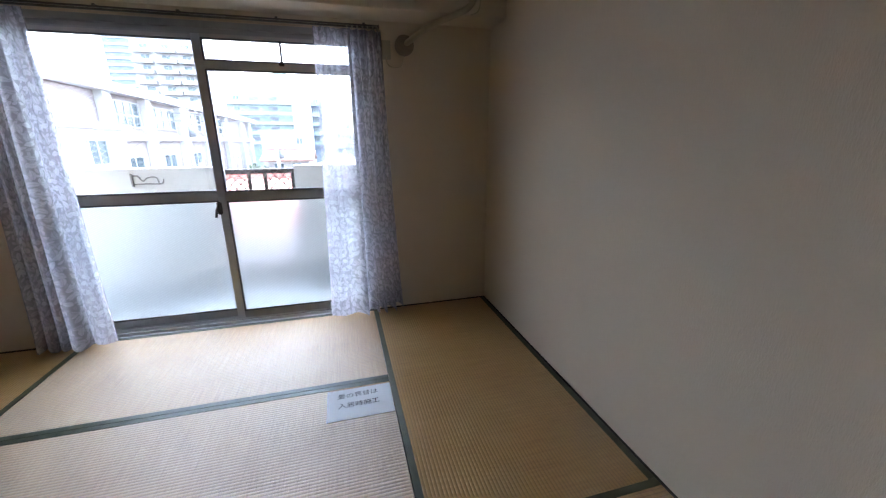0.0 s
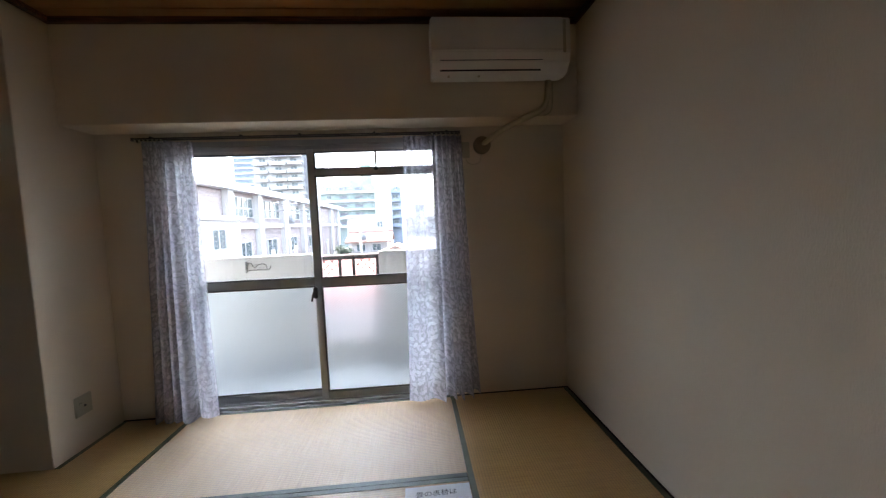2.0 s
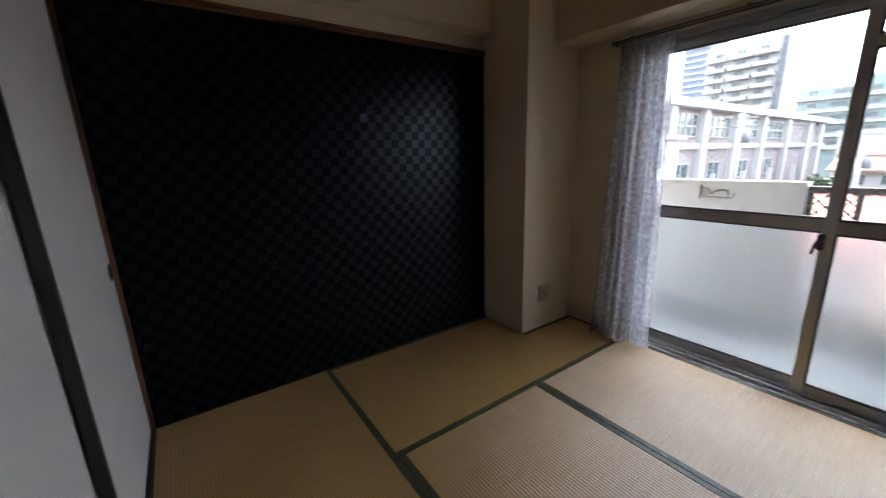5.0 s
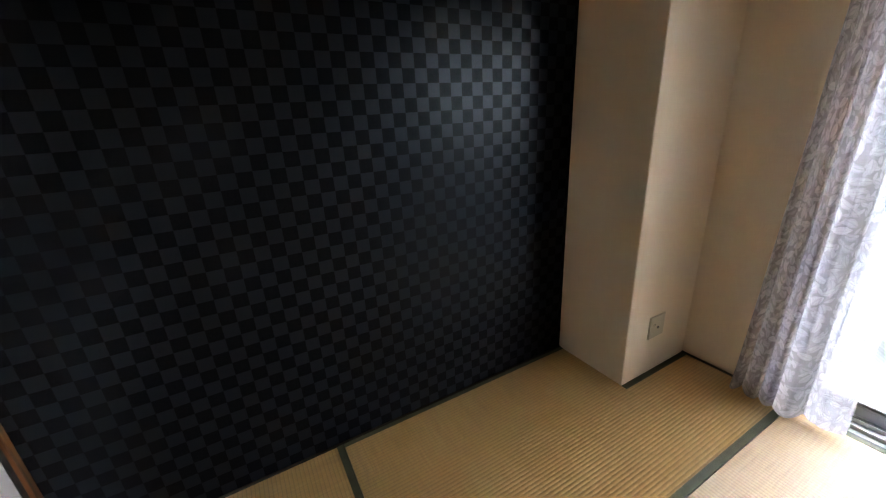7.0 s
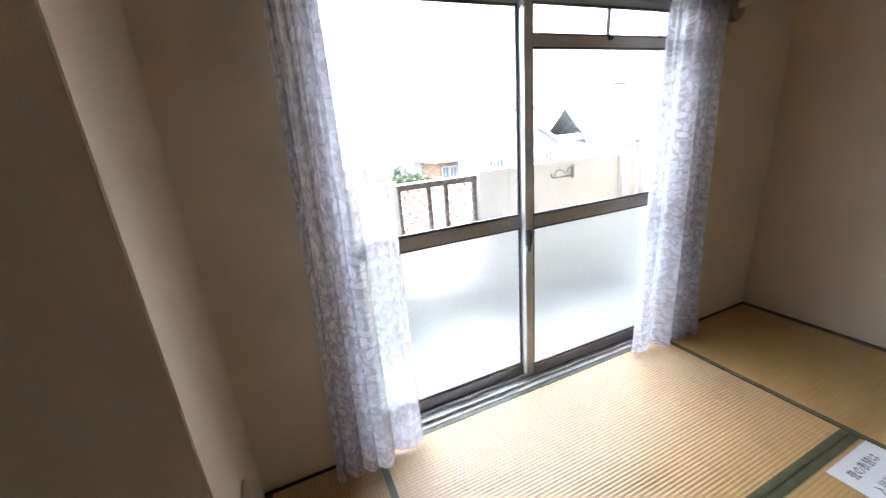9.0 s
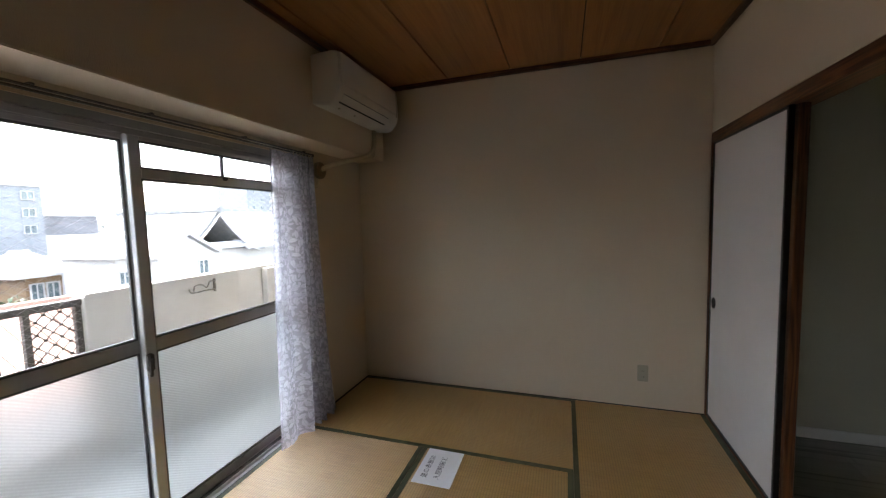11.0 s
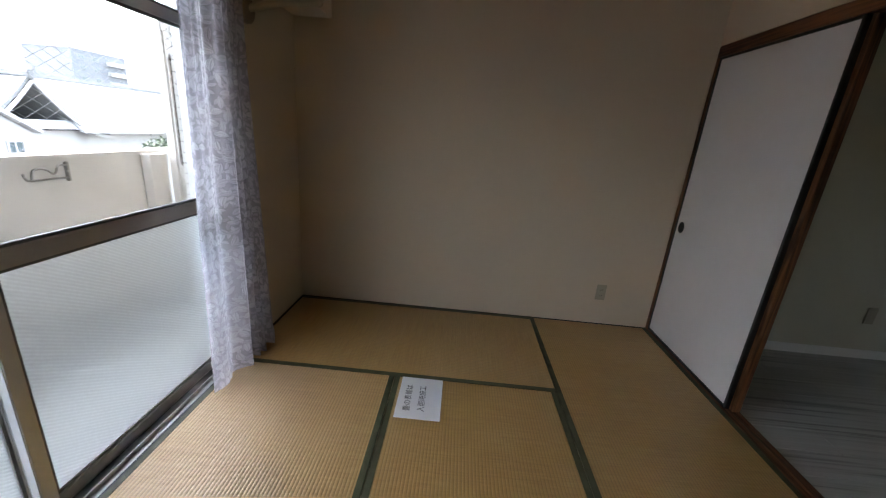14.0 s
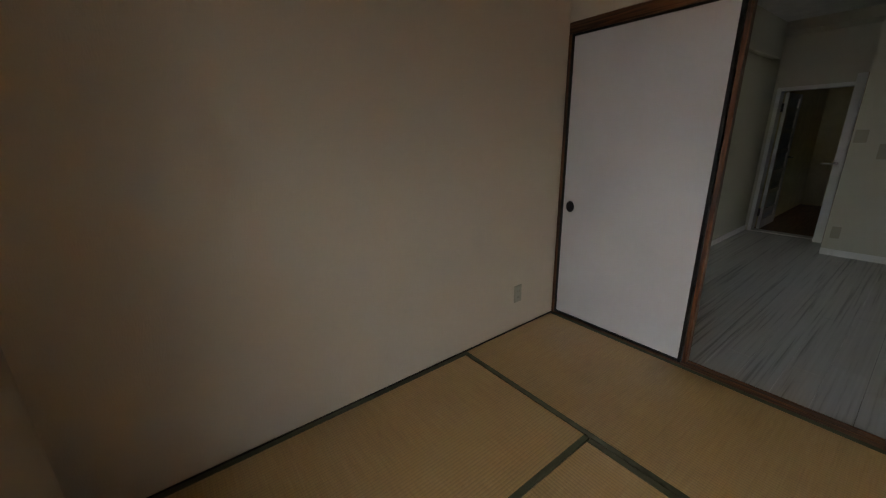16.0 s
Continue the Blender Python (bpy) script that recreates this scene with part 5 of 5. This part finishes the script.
def temple():
    t = thing("temple", "temple hall with a sweeping grey gabled roof", "temple", "", (34, 33, GZ))
    xm, y0 = 28.4, 33.5
    part("wall", boxes((25.0, 31.8, y0, 46, GZ, -0.9)), M_BWHITE, t)

    def roof(ya, yb, half, eave, ridge, thick):
        bm = bmesh.new()
        n = 16
        cols = []
        for i in range(-n, n + 1):
            u = abs(i) / n
            z = ridge + (eave - ridge) * (1 - (1 - u) ** 1.7)
            if u > 0.85:
                z += (u - 0.85) * 0.5
            cols.append((xm + half * i / n, z))
        lo0 = [bm.verts.new((x, ya, z)) for x, z in cols]
        lo1 = [bm.verts.new((x, yb, z)) for x, z in cols]
        hi0 = [bm.verts.new((x, ya, z + thick)) for x, z in cols]
        hi1 = [bm.verts.new((x, yb, z + thick)) for x, z in cols]
        for i in range(2 * n):
            bm.faces.new((lo0[i], lo1[i], lo1[i + 1], lo0[i + 1]))
            bm.faces.new((hi0[i], hi0[i + 1], hi1[i + 1], hi1[i]))
            bm.faces.new((lo0[i], lo0[i + 1], hi0[i + 1], hi0[i]))
            bm.faces.new((lo1[i + 1], lo1[i], hi1[i], hi1[i + 1]))
        for a, b, c, d in ((lo0[0], hi0[0], hi1[0], lo1[0]), (lo0[-1], lo1[-1], hi1[-1], hi0[-1])):
            bm.faces.new((a, b, c, d))
        return bm

    part("roof", roof(y0 - 0.8, 47, 5.6, -1.35, 2.70, 0.30), M_TILEROOF, t)
    part("barge_board", roof(y0 - 1.0, y0 - 0.82, 5.4, -1.50, 2.42, 0.22), M_BWHITE, t)
    part("gable", extrude_x([(26.15, -0.1), (30.65, -0.1), (28.4, 2.35)], 0, 0.3), M_BGREY, t).matrix_local = Matrix(((0, 1, 0, 0), (1, 0, 0, y0 - 0.4), (0, 0, 1, 0), (0, 0, 0, 1))) @ Matrix.Identity(4)
    part("ridge", boxes((xm - 0.25, xm + 0.25, y0 - 1.0, 47, 2.85, 3.15)), M_TILEROOF, t)
    part("ridge_ornament", boxes((xm - 0.35, xm + 0.35, y0 - 1.15, y0 - 0.95, 2.7, 3.25), (xm - 0.1, xm + 0.1, y0 - 1.3, y0 - 0.95, 3.15, 3.5), bevel=0.05), M_TILEROOF, t)
    part("skirt_roof", extrude_x([(y0 - 0.95, -0.75), (y0 - 0.45, -0.12), (y0 - 0.35, -0.12), (y0 - 0.35, -0.75)], 25.6, 31.4), M_SHEETROOF, t)
    part("main_roof", extrude_x([(32, -1.0), (40, 3.0), (48, -1.0), (48, -0.75), (40, 3.25), (32, -0.75)], 31.0, 62), M_SHEETROOF, t)
    part("main_wall", boxes((31, 61, 34, 46, GZ, -1.0)), M_BWHITE, t)
    part("main_ridge", boxes((31.0, 62, 39.7, 40.3, 3.15, 3.5)), M_TILEROOF, t)


temple()
ea = block("apartment_tower", "grey-brown far apartment tower", 110.2, 128.0, 112, 126, 15.7, M_BGREY, "tower")
for i in range(5):
    part("balcony", boxes((121, 127.5, 110.8, 112, 12.8 - i * 2.9, 13.9 - i * 2.9)), M_BWHITE, ea)
    facade_windows(ea, "y", (111, 119.5), (112, -1), (13.3 - i * 2.9,), 2, 1.6, 1.2, M_WINDOW)
wa = block("white_apartments", "white far apartment house with balconies", 63.5, 73.5, 88, 98, 5.2, M_BWHITE)
for i in range(3):
    part("balcony", boxes((67.6, 70.6, 86.8, 88, 2.8 - i * 2.2, 3.5 - i * 2.2)), M_BDARK, wa)
    facade_windows(wa, "y", (67.8, 70.4), (88, -1), (3.7 - i * 2.2,), 1, 1.2, 1.1, M_WINDOW)
block("long_white_block", "long low white far building", 40, 66, 100, 110, 3.2, M_BWHITE)


def tree(x, y, height, spread, seed, label):
    rnd = random.Random(seed)
    t = thing("tree", label, "tree", "trees of the neighbourhood", (x, y, GZ))
    bm = bmesh.new()
    trunk_top = GZ + height * 0.8
    rings = []
    for k in range(7):
        f = k / 6
        r = 0.16 * (1 - 0.8 * f) * height / 5
        c = Vector((x + 0.15 * math.sin(3 * f + seed), y + 0.15 * math.cos(2 * f + seed), GZ + (trunk_top - GZ) * f))
        rings.append([bm.verts.new(c + Vector((r * math.cos(a), r * math.sin(a), 0))) for a in (2 * math.pi * i / 8 for i in range(8))])
    for a, b in zip(rings, rings[1:]):
        for i in range(8):
            bm.faces.new((a[i], a[(i + 1) % 8], b[(i + 1) % 8], b[i]))
    limbs = []
    for k in range(9):
        a = rnd.uniform(0, 6.28)
        z = GZ + height * rnd.uniform(0.4, 0.8)
        end = Vector((x + spread * 0.7 * math.cos(a), y + spread * 0.7 * math.sin(a), z + height * rnd.uniform(0.08, 0.22)))
        limbs.append(end)
        s = Vector((x, y, z))
        d = (end - s).normalized().orthogonal() * 0.05
        e2 = (end - s).normalized().cross(d)
        vs = [bm.verts.new(s + o) for o in (d, e2, -d, -e2)]
        tip = bm.verts.new(end)
        for i in range(4):
            bm.faces.new((vs[i], vs[(i + 1) % 4], tip))
    part("trunk", bm, M_BARK, t)
    bm = bmesh.new()
    centres = limbs + [Vector((x, y, GZ + height * 0.88))] + [Vector((x + rnd.uniform(-0.6, 0.6) * spread, y + rnd.uniform(-0.6, 0.6) * spread, GZ + height * rnd.uniform(0.5, 0.9))) for _ in range(8)]
    for c in centres:
        for _ in range(150):
            p = c + Vector((rnd.gauss(0, 0.24), rnd.gauss(0, 0.24), rnd.gauss(0, 0.17))) * spread
            n = Vector((rnd.gauss(0, 1), rnd.gauss(0, 1), rnd.gauss(0.6, 1))).normalized()
            u = n.orthogonal().normalized() * 0.14
            v = n.cross(u) * 0.6
            bm.faces.new([bm.verts.new(q) for q in (p - u, p - v, p + u, p + v)])
    part("crown", bm, M_LEAF, t)


tree(8.0, 24.5, 5.6, 1.1, 3, "small leafy green garden tree")
tree(9.9, 25.2, 4.9, 1.0, 5, "leafy green garden tree beside a house")
tree(6.7, 26.0, 5.6, 1.1, 8, "bushy green garden tree")
tree(34.5, 58.0, 8.6, 3.0, 11, "green tree behind the dark hall")
tree(-4.6, 36.5, 6.3, 0.9, 14, "round green shrub beside the school")
tree(9.6, 82.0, 14.0, 1.9, 17, "dark green tree behind the pale hall")
tree(25.0, 20.6, 6.2, 1.6, 21, "green garden tree beyond the parapet")


def utility_pole(x, y, top, label):
    p = thing("utility_pole", label, "utility pole", "utility poles", (x, y, GZ))
    part("post", tube([(x, y, GZ), (x, y, top)], 0.15, 10), M_POLE, p)
    for z in (top - 0.4, top - 1.0):
        part("crossarm", boxes((x - 0.9, x + 0.9, y - 0.05, y + 0.05, z, z + 0.1)), M_POLE, p)
    part("transformer", tube([(x + 0.4, y - 0.2, top - 2.2), (x + 0.4, y - 0.2, top - 1.4)], 0.25, 12), M_BGREY, p)
    for dx in (-0.8, -0.3, 0.3, 0.8):
        part("insulator", tube([(x + dx, y, top - 0.3), (x + dx, y, top - 0.1)], 0.05, 8), M_BWHITE, p)


utility_pole(-9.1, 36, 3.9, "grey concrete utility pole before the school")
utility_pole(-3.1, 40, 1.9, "grey concrete utility pole among the houses")
for z in (3.5, 2.9):
    part("power_cable", tube(smooth_path([(-60, 52, z + 3), (-30, 44, z + 0.5), (-9.1, 36, z), (20, 60, z + 1), (60, 80, z + 2)]), 0.025, 5), M_BDARK)
for ob in [o for o in scene.objects if o.name.startswith("power_cable")]:
    tagged(ob, "black sagging overhead power cable", "cable", "overhead cables")


def car(x, y, turn, paint, label):
    c = thing("parked_car", label, "car", "parked cars", (x, y, GZ))
    prof = [(-2.0, 0.25), (2.0, 0.25), (2.05, 0.7), (1.2, 0.9), (0.5, 1.45), (-1.5, 1.45), (-2.0, 0.95)]
    part("body", extrude_x(prof, -0.8, 0.8, 0.06), paint, c)
    part("windscreen", extrude_x([(1.13, 0.93), (0.52, 1.41), (0.5, 1.38), (1.1, 0.9)], -0.68, 0.68), M_WINDOW, c)
    for sx in (-0.82, 0.66):
        for yy in (-1.25, 1.3):
            part("wheel", disc((sx + 0.08, yy, 0.31), (1, 0, 0), 0.31, 0.18, 20, 0.02), M_BDARK, c)
    for ch in c.children:
        ch.matrix_parent_inverse = Matrix.Identity(4)
    c.matrix_world = pose(x, y, GZ, 0, 0, turn)


car(1.2, 22.5, 80, plain("white_car_paint", (0.6, 0.6, 0.6), 0.3), "white parked car on the lot")
car(1.6, 26.0, 80, plain("black_car_paint", (0.03, 0.03, 0.035), 0.3), "black parked car on the lot")

# ---- kitchen planks ----
kf = setting("floor_kitchen", boxes((-2.2, 0.0, -3.25, -0.12, -0.02, -0.008)), M_PLANK, "pale grey wood-grain plank floor", "floor")
rp = random.Random(12)
for i in range(23):
    x = 0.0 + i * 0.15
    y = -0.076
    first = rp.uniform(0.3, 0.9)
    while y > -3.88:
        ln = min(first, y + 3.88)
        first = 0.9
        wd = min(0.15, KX - x)
        if ln > 0.02 and wd > 0.02:
            part("plank", boxes((x + 0.0006, x + wd - 0.0006, y - ln + 0.0006, y - 0.0006, -0.02, -0.006), bevel=0.0008), M_PLANK, kf)
        y -= ln
